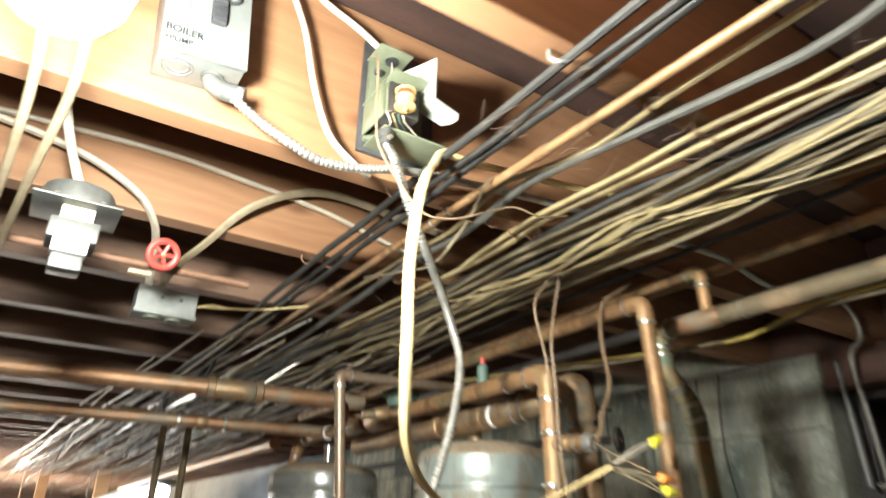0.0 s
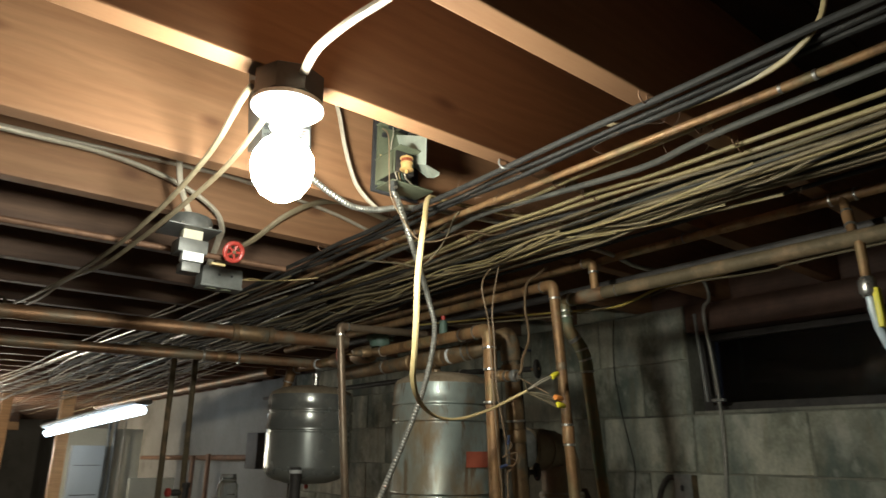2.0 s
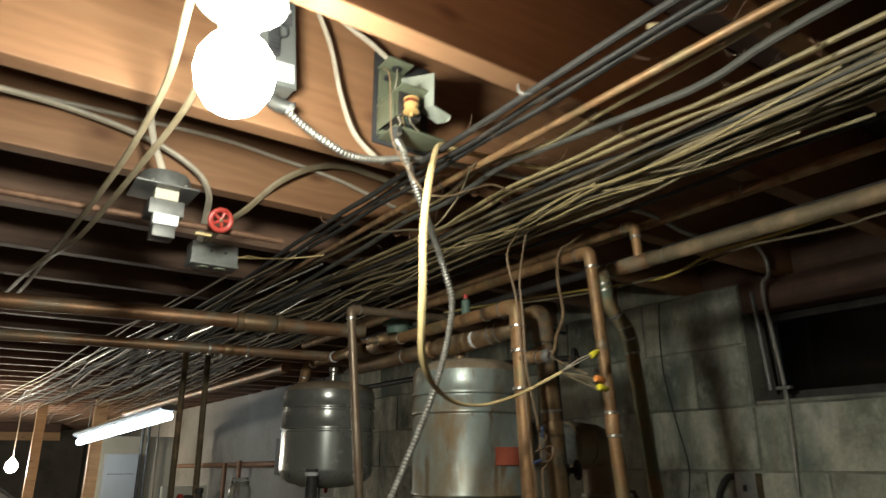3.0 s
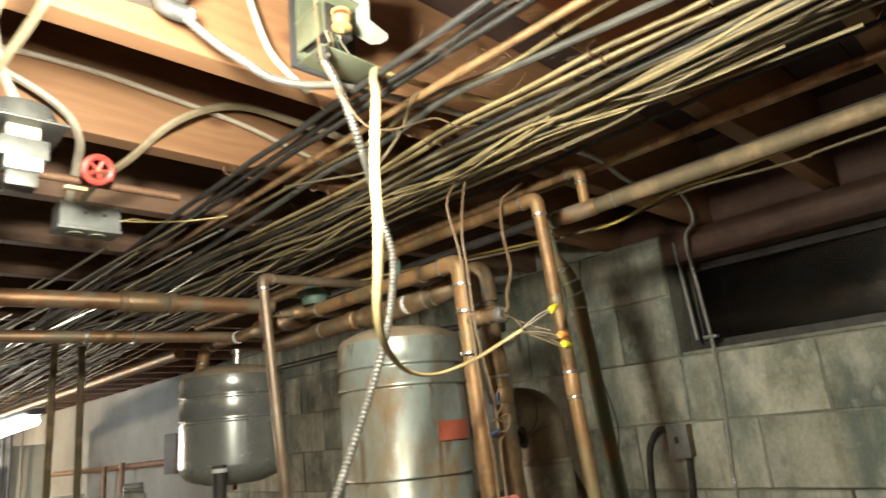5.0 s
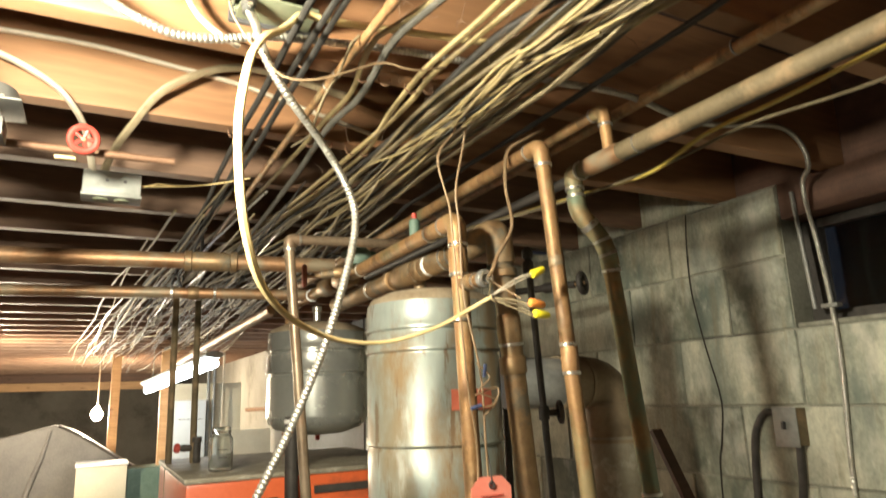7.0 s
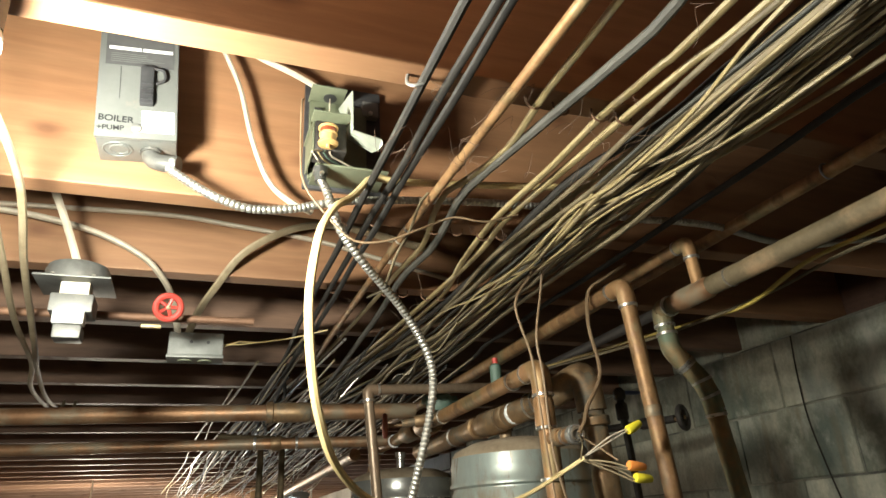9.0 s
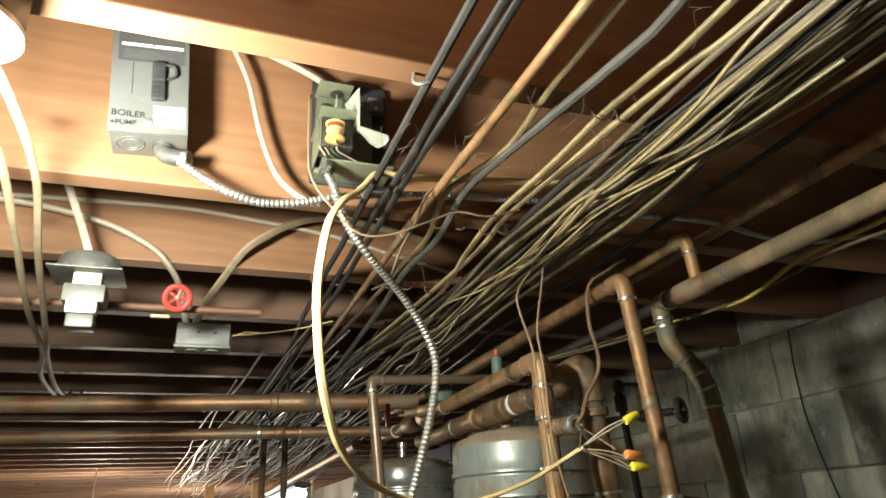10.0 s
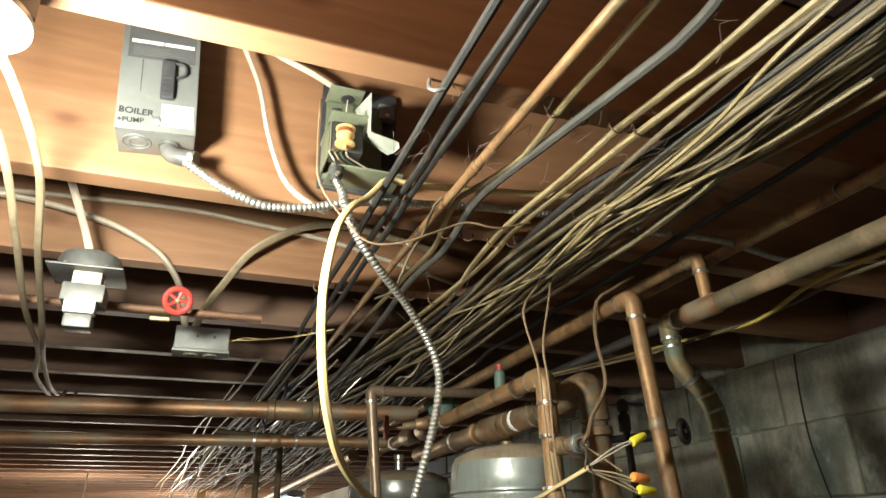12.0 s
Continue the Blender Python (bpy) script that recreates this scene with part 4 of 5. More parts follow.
pipe("copper_main", [(-3.3, 2.72, 1.932), (0.62, 2.205, 1.926)], 0.0215, DUSTY_COPPER, "copper heating main running across under the joists", 0.03,
     [((0.282, 2.249, 1.9265), (1, -0.13, 0), 0.027, 0.10, BRASS), ((0.226, 2.257, 1.927), (1, -0.13, 0), 0.029, 0.02, BRASS), ((0.342, 2.241, 1.9265), (1, -0.13, 0), 0.029, 0.02, BRASS)])
pipe("copper_main", [(-3.3, 2.95, 1.876), (0.62, 2.435, 1.874)], 0.0165, DUSTY_COPPER, "copper return main running across below the joists", 0.03,
     [((0.27, 2.481, 1.874), (1, -0.13, 0), 0.020, 0.03, BRASS), ((0.33, 2.473, 1.874), (1, -0.13, 0), 0.0205, 0.008, SOLDER), ((0.21, 2.489, 1.874), (1, -0.13, 0), 0.0205, 0.008, SOLDER)])
pipe("steel_drop", [(0.285, 3.05, 0.0), (0.278, 3.05, 1.945)], 0.0115, GREY_PIPE, "thin grey pipe standing behind the return main", 0.02)
pipe("steel_drop", [(0.372, 3.0, 0.0), (0.350, 3.0, 1.955), (0.12, 3.0, 1.965)], 0.0115, GREY_PIPE, "thin grey pipe with a square turn at its top", 0.02,
     [((0.3665, 3.0, 1.375), Z, 0.016, 0.07, IRON), ((0.3665, 3.0, 1.42), Z, 0.019, 0.02, IRON)])
gv = thing("gas_cock", (0.33, 3.0, 1.39), "small dark valve with a red knob between two thin pipes", "valve")
part("valve_body", lathe([(0.009, 0), (0.012, 0.01), (0.013, 0.03), (0.010, 0.045)], along((0.355, 2.999, 1.392), (0.30, 3.0, 1.394)), 12), IRON, gv)
part("knob", lathe([(0.012, 0), (0.017, 0.004), (0.017, 0.016), (0.010, 0.021), (0, 0.021)], along((0.312, 3.0, 1.394), (0.29, 3.0, 1.394)), 14), RED_PAINT, gv, "red knob")
pipe("flow_pipe", [(-3.3, 1.80, 2.020), (0.13, 1.70, 2.008)], 0.0075, RUSTY, "thin copper pipe with a red valve under the joists", 0.02)
v = handwheel("red_valve", (-0.026, 1.655, 2.014), (0.05, -0.93, -0.3), 0.0215, RED_PAINT, "red round valve wheel on a thin copper pipe")
part("lever", boxed((-0.070, 1.672, 1.980), (-0.036, 1.684, 1.986), 0.002), YELLOW_SHEATH, v, "yellow lever")
pipe("valve_stub", [(0.61, 1.965, 1.868), (0.515, 1.989, 1.856)], 0.010, BRASS, "short brass valve stub on the manifold", 0.02, [((0.56, 1.978, 1.862), (-0.96, 0.26, -0.1), 0.015, 0.03, BRASS)])
handwheel("red_valve", (0.475, 2.0, 1.853), (-0.96, 0.26, 0), 0.024, RUST_RED, "worn red handwheel on the manifold")
pipe("iron_pipe", [(0.99, 1.62, 0.0), (0.895, 1.62, 1.855)], 0.0078, IRON, "thin black iron pipe before the block wall", 0.02, [((0.8955, 1.62, 1.825), Z, 0.013, 0.035, IRON), ((0.913, 1.62, 1.50), Z, 0.012, 0.03, IRON)])
pipe("valve_stub", [(0.913, 1.62, 1.50), (0.948, 1.615, 1.50)], 0.0078, IRON, "black valve body on a thin iron pipe", 0.02)
handwheel("black_valve", (0.952, 1.612, 1.501), (0.9, -0.45, 0.05), 0.021, IRON, "black handwheel on a thin iron pipe")
pipe("wall_pipe", [(1.20, 2.22, 0.0), (1.20, 2.22, 1.868), (1.20, 4.2, 1.868)], 0.012, IRON, "dark iron pipe rising before the block wall", 0.03)
pipe("valve_stub", [(1.20, 2.22, 1.868), (1.322, 1.978, 1.869)], 0.011, IRON, "dark stub of pipe before the block wall", 0.02, [((1.285, 2.05, 1.868), (0.45, -0.88, 0), 0.017, 0.05, IRON)])
handwheel("black_valve", (1.333, 1.956, 1.869), (0.45, -0.88, 0.05), 0.030, IRON, "black handwheel beside the block wall", 6)
bl = thing("blue_valve", (0.895, 1.62, 1.858), "small valve with a blue lever on a thin iron pipe", "valve")
part("valve_body", lathe([(0.011, 1.85), (0.013, 1.856), (0.013, 1.868), (0.006, 1.876), (0, 1.876)], Matrix.Translation((0.895, 1.62, 0)), 12), IRON, bl)
part("lever", boxed((0.898, 1.612, 1.862), (0.945, 1.626, 1.869), 0.002), BLUE_PAINT, bl, "blue lever")
circ = thing("circulator", (0.615, 1.97, 1.93), "small green painted pump body on the manifold", "pump")
part("pump_body", lathe([(0, 0), (0.030, 0.0), (0.034, 0.012), (0.034, 0.035), (0.022, 0.045), (0.018, 0.06), (0, 0.062)], Matrix.Translation((0.612, 1.98, 1.885)), 16), GREEN_PAINT, circ)
part("flange", boxed((0.57, 1.96, 1.905), (0.655, 2.0, 1.922), 0.004), GREEN_PAINT, circ)
vent = thing("air_vent", (0.70, 1.62, 1.85), "small brass air vent with a red cap", "air vent")
part("vent_body", lathe([(0, 0), (0.012, 0), (0.012, 0.04), (0.007, 0.045), (0, 0.045)], Matrix.Translation((0.625, 1.66, 1.885)), 12), GREEN_PAINT, vent)
part("cap", lathe([(0, 0), (0.006, 0), (0.006, 0.012), (0, 0.013)], Matrix.Translation((0.625, 1.66, 1.93)), 10), RED_PAINT, vent)
bv = thing("ball_valve", (0.853, 0.614, 1.955), "brass hose valve with a yellow lever under the grey pipe", "valve")
part("stub", tube([(0.853, 0.614, 1.965), (0.853, 0.614, 1.885)], 0.0095, 12, 0.1), COPPER, bv)
part("valve_body", lathe([(0.011, -0.02), (0.016, -0.012), (0.016, 0.012), (0.011, 0.02)], Matrix.Translation((0.853, 0.614, 1.872)), 14), SOLDER, bv)
part("lever", boxed((0.843, 0.594, 1.79), (0.863, 0.606, 1.868), 0.004), NUT_YELLOW, bv, "yellow plastic lever")
part("hose", tube([(0.853, 0.614, 1.86), (0.856, 0.609, 1.79), (0.87, 0.585, 1.72), (0.90, 0.53, 1.64), (0.93, 0.38, 1.50), (0.95, 0.3, 1.1), (0.95, 0.25, 0.01)], 0.0085, 10, 0.03), HOSE, bv, "bluish clear hose")

# thin wires on the manifold
for pts, mt in (([(0.80, 1.40, 2.07), (0.735, 1.38, 2.029), (0.694, 1.38, 1.999), (0.684, 1.38, 1.931), (0.690, 1.375, 1.849), (0.640, 1.352, 1.785), (0.620, 1.336, 1.757), (0.609, 1.336, 1.742)], BROWN_WIRE),
                ([(0.60, 1.40, 2.07), (0.600, 1.42, 2.039), (0.560, 1.415, 1.979), (0.580, 1.413, 1.885), (0.585, 1.412, 1.814), (0.59, 1.408, 1.7), (0.60, 1.405, 1.55), (0.615, 1.41, 1.44), (0.605, 1.41, 1.2)], BROWN_WIRE),
                ([(0.62, 1.40, 2.07), (0.617, 1.42, 2.007), (0.595, 1.414, 1.918), (0.60, 1.414, 1.85), (0.60, 1.408, 1.72), (0.625, 1.404, 1.58), (0.63, 1.405, 1.45), (0.64, 1.41, 1.3)], BROWN_WIRE),
                ([(0.56, 1.26, 1.695), (0.59, 1.30, 1.722), (0.608, 1.338, 1.740)], DULL_SHEATH),
                ([(0.60, 1.23, 1.69), (0.615, 1.29, 1.712), (0.608, 1.338, 1.738)], BROWN_WIRE)):
    solo("wire", tube(pts, 0.0034 if pts[0][0] > 0.7 else 0.0022 if len(pts) > 5 else 0.0014, 6, 0.015), mt, "thin brown control wire on the manifold", "wire")
for pts in ([(0.618, 1.405, 1.60), (0.640, 1.398, 1.575), (0.612, 1.392, 1.55), (0.650, 1.395, 1.535), (0.628, 1.40, 1.51)], [(0.612, 1.403, 1.545), (0.655, 1.398, 1.556), (0.642, 1.392, 1.528), (0.606, 1.395, 1.524)]):
    solo("wire", tube(pts, 0.0018, 6, 0.006), BROWN_WIRE, "loose twist of brown wire tied at the riser", "wire")
for p, q in (((0.630, 1.401, 1.575), (0.634, 1.401, 1.598)), ((0.598, 1.396, 1.522), (0.618, 1.394, 1.527))):
    solo("tape_wrap", tube([p, q], 0.0034, 8, 0.01), BLUE_PAINT, "bit of blue tape wrapped round a wire", "tape")
tag = thing("service_tag", (0.655, 1.405, 1.46), "orange-red card service tag hanging on a wire", "tag")
bm = bmesh.new()
bm.faces.new([bm.verts.new(p) for p in ((0.596, 1.4035, 1.22), (0.676, 1.4035, 1.22), (0.676, 1.4035, 1.390), (0.658, 1.4035, 1.408), (0.614, 1.4035, 1.408), (0.596, 1.4035, 1.390))])
bm.normal_update()
bmesh.ops.solidify(bm, geom=bm.faces[:], thickness=0.0012)
bmesh.ops.recalc_face_normals(bm, faces=bm.faces[:])
part("card", bm, TAG, tag, "", False)
part("tie", tube([(0.625, 1.41, 1.48), (0.636, 1.405, 1.43), (0.636, 1.4015, 1.394)], 0.001, 5, 0.01), DARK_PLASTIC, tag)
part("eyelet", torus(pose(0.636, 1.4015, 1.394, 90, 0, 0), 0.005, 0.0014, 14, 6), DARK_PLASTIC, tag)
for k, (w, h) in enumerate(((0.055, 0.0018), (0.03, 0.004), (0.05, 0.003), (0.04, 0.003), (0.03, 0.003), (0.07, 0.0015), (0.075, 0.0015))):
    part("print_line", boxed((0.636 - w * 0.42, 1.4010, 1.376 - 0.0095 * k), (0.636 + w * 0.42, 1.4018, 1.376 - 0.0095 * k + h)), RED_PAINT, tag, "", False)


# ---- the two tanks ----
def tank(name, x, y, r, bottom, top, mat, label, seams, topmat, legs=()):
    t = thing(name, (x, y, bottom), label, "tank")
    m = Matrix.Translation((x, y, 0))
    prof = [(0, bottom), (r * 0.5, bottom + 0.006), (r * 0.84, bottom + 0.024), (r * 0.96, bottom + 0.042), (r, bottom + 0.060), (r, bottom + 0.066)]
    for s in seams:
        prof += [(r, s - 0.009), (r * 0.972, s - 0.004), (r * 0.972, s), (r * 1.02, s + 0.004), (r * 1.02, s + 0.010), (r, s + 0.014)]
    prof += [(r, top - 0.062), (r, top - 0.056), (r * 0.985, top - 0.04)]
    part("shell", lathe(prof + [(0.001, top - 0.04)], m, 56), mat, t)
    part("dome", lathe([(r * 0.985, top - 0.0405), (r * 0.93, top - 0.026), (r * 0.7, top - 0.010), (r * 0.3, top), (0, top + 0.002)], m, 48), topmat, t)
    return t


t2 = tank("expansion_tank", 0.722, 1.78, 0.154, 1.262, 1.792, TANK, "grey-green expansion tank with rust stains hanging below the manifold", (1.44, 1.640, 1.688), DUSTY_TOP)
part("nipple", lathe([(0.014, 1.785), (0.014, 1.83)], Matrix.Translation((0.69, 1.775, 0)), 12), BRASS, t2)
bm = bmesh.new()
for k in range(9):
    a = math.atan2(1.43 - 1.78, 0.615 - 0.722) + 0.06 + k * 0.085
    x, y = 0.722 + 0.1575 * math.cos(a), 1.78 + 0.1575 * math.sin(a)
    v0, v1 = bm.verts.new((x, y, 1.515)), bm.verts.new((x, y, 1.558))
    if k:
        bm.faces.new((p0, v0, v1, p1))
    p0, p1 = v0, v1
bm.normal_update()
bmesh.ops.solidify(bm, geom=bm.faces[:], thickness=0.0015)
part("warning_plate", bm, RED_INK, t2, "red warning plate")
t1 = tank("expansion_tank", 0.690, 2.585, 0.166, 1.432, 1.805, TANK_CLEAN, "shiny grey expansion tank with two pressed bands above the boiler", (1.630, 1.702), DUSTY_TOP)
part("nipple", lathe([(0.012, 1.80), (0.012, 1.83), (0.016, 1.832), (0.016, 1.846), (0, 1.846)], Matrix.Translation((0.66, 2.50, 0)), 12), SOLDER, t1)
part("nipple", lathe([(0.016, 1.775), (0.016, 1.80)], Matrix.Translation((0.60, 2.64, 0)), 12), BRASS, t1)
part("drain_cap", lathe([(0, 1.415), (0.008, 1.418), (0.008, 1.436)], Matrix.Translation((0.69, 2.585, 0)), 10), RED_PAINT, t1)
# ---- the boiler below them ----
boi = thing("boiler", (0.62, 2.75, 0), "orange-red enamelled boiler with a grey top", "boiler")
part("jacket", boxed((0.27, 2.45, 0.05), (1.02, 3.25, 1.325), 0.012), ORANGE_RED, boi)
part("base", boxed((0.29, 2.47, 0.0), (1.0, 3.2, 0.05), 0.004), IRON, boi)
part("top_cover", boxed((0.265, 2.445, 1.325), (1.025, 3.255, 1.340), 0.004), FLUE, boi, "grey steel top cover")
for dx, zz in ((0.40, 1.22), (0.47, 1.24), (0.62, 1.235), (0.66, 1.24)):
    part("gauge_hole", lathe([(0.013, 0), (0.013, 0.006), (0, 0.006)], pose(dx, 2.45, zz, 90, 0, 0), 16), IRON, boi)
part("slot", boxed((0.64, 2.443, 1.268), (0.96, 2.452, 1.292), 0.002), IRON, boi, "dark slot", False)
part("control_box", boxed((0.46, 2.37, 1.02), (0.53, 2.45, 1.27), 0.006), IRON, boi, "dark grey control box")
pipe("black_pipe", [(0.565, 2.42, 1.0), (0.56, 2.42, 1.50)], 0.02, IRON, "short black iron pipe standing before the boiler", 0.02, [((0.56, 2.42, 1.485), Z, 0.022, 0.012, WHITE_PRINT)])
jar = thing("glass_jar", (0.387, 2.60, 1.341), "clear glass preserving jar standing on the boiler", "jar")
up = Matrix.Translation((0.387, 2.60, 1.341))
part("jar_body", lathe([(0, 0.0005), (0.028, 0.0005), (0.034, 0.004), (0.0365, 0.012), (0.0365, 0.088), (0.035, 0.098), (0.0285, 0.108), (0.0275, 0.113), (0.0300, 0.115), (0.0300, 0.119), (0.0280, 0.121), (0.0285, 0.131), (0.0265, 0.132),
                         (0.0255, 0.110), (0.032, 0.097), (0.0335, 0.088), (0.0335, 0.013), (0.031, 0.006), (0, 0.005)], up, 28), JAR_GLASS, jar)
for zz, w in ((0.066, 0.030), (0.042, 0.026)):
    part("embossing", tube([up @ Vector((0.0368 * math.sin(q), -0.0368 * math.cos(q), zz + 0.003 * math.sin(30 * q))) for q in [w / 0.0365 * (k / 8 - 0.5) for k in range(9)]], 0.0016, 6, 0.003), JAR_GLASS, jar)

# ---- flue ----
fl = thing("flue_pipe", (0.95, 1.80, 1.567), "galvanised flue pipe with a stained elbow turning down", "flue")
part("run", sweep(bmesh.new(), [Vector((0.93, 1.80, 1.570)), Vector((1.07, 1.765, 1.567))], 0.0625, 28), STEEL, fl, "shiny galvanised run")
part("elbow", sweep(bmesh.new(), rounded([(1.065, 1.767, 1.567), (1.21, 1.75, 1.565), (1.215, 1.75, 1.40)], 0.085), 0.0665, 28), RUSTY_FLUE, fl, "brown stained elbow")
part("down_pipe", sweep(bmesh.new(), [Vector((1.214, 1.75, 1.43)), Vector((1.216, 1.75, 1.0)), Vector((1.22, 1.75, 0.0))], 0.074, 28), FLUE, fl, "flaking grey down pipe")
for p, w, r in (((1.068, 1.766, 1.567), X, 0.069), ((1.13, 1.758, 1.566), X, 0.069), ((1.206, 1.75, 1.51), Z, 0.070), ((1.214, 1.75, 1.42), Z, 0.077), ((1.215, 1.75, 1.16), Z, 0.0765)):
    part("seam", collar(p, w, r, 0.010), RUSTY_FLUE, fl)
sol = solo("leaning_lath", boxed((-0.02, -0.008, 0), (0.02, 0.008, 1.62), 0.002, along((1.60, 1.21, 0), (1.615, 2.06, 1.53))), DARK_WOOD, "thin wooden lath leaning before the wall", "lath", smooth=False, base=(1.60, 1.21, 0))

# ---- things on the block wall ----
swb = thing("switch_box", (XW, 1.568, 1.43), "grey surface switch box on the block wall", "switch")
part("box_shell", boxed((XW - 0.045, 1.535, 1.385), (XW, 1.598, 1.482), 0.004), GREY_PIPE, swb)
part("box_cover", boxed((XW - 0.049, 1.532, 1.382), (XW - 0.045, 1.601, 1.485), 0.0015), STEEL, swb)
part("toggle", boxed((XW - 0.060, 1.564, 1.428), (XW - 0.049, 1.572, 1.448), 0.002), DARK_PLASTIC, swb)
part("supply_cable", tube([(XW - 0.02, 1.598, 1.465), (XW - 0.02, 1.638, 1.472), (XW - 0.018, 1.676, 1.43), (XW - 0.016, 1.696, 1.35), (XW - 0.016, 1.71, 1.1), (XW - 0.016, 1.73, 0.3)], 0.0105, 10, 0.02), IRON, swb, "thick black cable")
part("supply_cable", tube([(XW - 0.02, 1.553, 1.385), (XW - 0.018, 1.56, 1.3), (XW - 0.016, 1.578, 1.1), (XW - 0.016, 1.598, 0.3)], 0.0105, 10, 0.03), IRON, swb, "thick black cable")
solo("cable_strap", boxed((1.676, 1.392, 1.733), (XW + 0.001, 1.435, 1.743), 0.002), STEEL, "zinc strap holding a cable on the wall", "strap")
pipe("wall_conduit", [(1.687, 1.474, 2.06), (1.687, 1.457, 1.735)], 0.006, STEEL, "short straight steel conduit beside the window", 0.02)
solo("cable", tube([(1.690, 1.845, 2.092), (1.690, 1.856, 1.984), (1.692, 1.860, 1.854), (1.692, 1.842, 1.73), (1.692, 1.825, 1.645), (1.692, 1.795, 1.50), (1.692, 1.812, 1.38), (1.692, 1.831, 1.257), (1.692, 1.84, 0.6), (1.692, 1.84, 0.01)], 0.0022, 6, 0.03), BLACK_SHEATH, "thin black wire hanging down the block wall", "cable")
solo("cable", tube([(0.97, -1.6, 2.03), (0.95, 0.4, 2.01), (0.95, 0.82, 1.993), (0.95, 0.99, 1.984), (0.95, 1.135, 1.982), (0.95, 1.261, 1.955), (0.95, 1.39, 1.962), (0.95, 1.7, 1.99), (0.94, 2.2, 2.03)], 0.0036, 8, 0.03, 1.3), BRIGHT_YELLOW, "bright yellow cable beside the grey pipe", "cable")
solo("cable", tube([(1.15, -1.6, 2.05), (1.10, 0.6, 2.02), (1.08, 0.9, 2.005), (1.02, 1.1, 1.998), (0.965, 1.24, 1.965), (0.90, 1.5, 1.95), (0.87, 2.0, 1.99)], 0.0032, 6, 0.03), DULL_SHEATH, "dusty thin cable beside the grey pipe", "cable")
win = thing("window_1", (XW + 0.10, 0.2, 1.70), "dark basement window high in the block wall", "window", kind="structure")
part("window_frame", boxed((XW + 0.07, 1.47, 1.705), (XW + 0.11, 1.52, 1.99), 0.003), IRON, win, "", False)
part("window_frame", boxed((XW + 0.07, -1.38, 1.705), (XW + 0.11, -1.33, 1.99), 0.003), IRON, win, "", False)
part("window_frame", boxed((XW + 0.07, -1.33, 1.705), (XW + 0.11, 1.47, 1.735), 0.003), IRON, win, "", False)
part("window_frame", boxed((XW + 0.07, -1.33, 1.965), (XW + 0.11, 1.47, 1.99), 0.003), IRON, win, "", False)
part("pane", boxed((XW + 0.088, -1.33, 1.735), (XW + 0.093, 1.47, 1.965)), GLASS, win, "", False)
# Added sheet outside the pane; its near-black colour paints the darkness there.
part("well_wall", boxed((XW + 0.55, -1.6, 1.2), (XW + 0.6, 1.7, 2.4)), NIGHT_DARK, win, "", False)
part("window_sill", boxed((XW + 0.002, -1.38, 1.693), (XW + 0.19, 1.522, 1.7045), 0.003), MORTAR, win)

# ---- the cable bundle under the joists ----
rng = random.Random(7)


def bundle_cable(x, z, r, flat, mat, label, wander=0.006, y_from=-2.3, y_to=4.5, fan=0.0, keep=None, group="cables under the joists"):
    pts = []
    y = y_from
    phase = rng.uniform(0, 6)
    while y < y_to:
        f = max(0.0, y - 1.9)
        sag = 0.007 * abs(math.sin(phase + 8.6 * y)) * rng.uniform(0.4, 1)
        xx = x + wander * math.sin(phase + 2.3 * y) + rng.uniform(-wander, wander) * 0.7
        if keep:
            for ya, yb, dx in keep:
                if ya < y < yb:
                    xx += dx * math.sin(math.pi * (y - ya) / (yb - ya)) ** 2
        xx += fan * f + (rng.uniform(-0.03, 0.03) if f > 0.3 else 0)
        zz = min(z, ZJ - r * 1.05) - sag - (rng.uniform(0, 0.03) if f > 0.5 else 0)
        pts.append((xx, y, zz))
        y += rng.uniform(0.12, 0.20) if y < 2.2 else rng.uniform(0.22, 0.4)
    return solo("cable", tube(pts, r, 8, 0.045, flat), mat, label, "cable", group)


NAMED = [
    (0.252, 2.090, 0.0060, 1.0, BLACK_SHEATH, "black round cable stapled below the joists", 0.002, 0.02),
    (0.281, 2.091, 0.0050, 1.15, BLACK_SHEATH, "black round cable stapled below the joists", 0.002, 0.02),
    (0.296, 2.087, 0.0050, 1.15, BLACK_SHEATH, "black round cable stapled below the joists", 0.002, 0.02),
    (0.780, 2.083, 0.0052, 1.2, BLACK_SHEATH, "thin dark cable beside the bundle", 0.003, 0.0),
    (0.712, 2.086, 0.0036, 1.0, CREAM, "thin pale cable beside the bundle", 0.004, -0.03),
]
for x, z, r, flat, mt, label, wander, fan in NAMED:
    bundle_cable(x, z, r, flat, mt, label, wander, fan=fan)
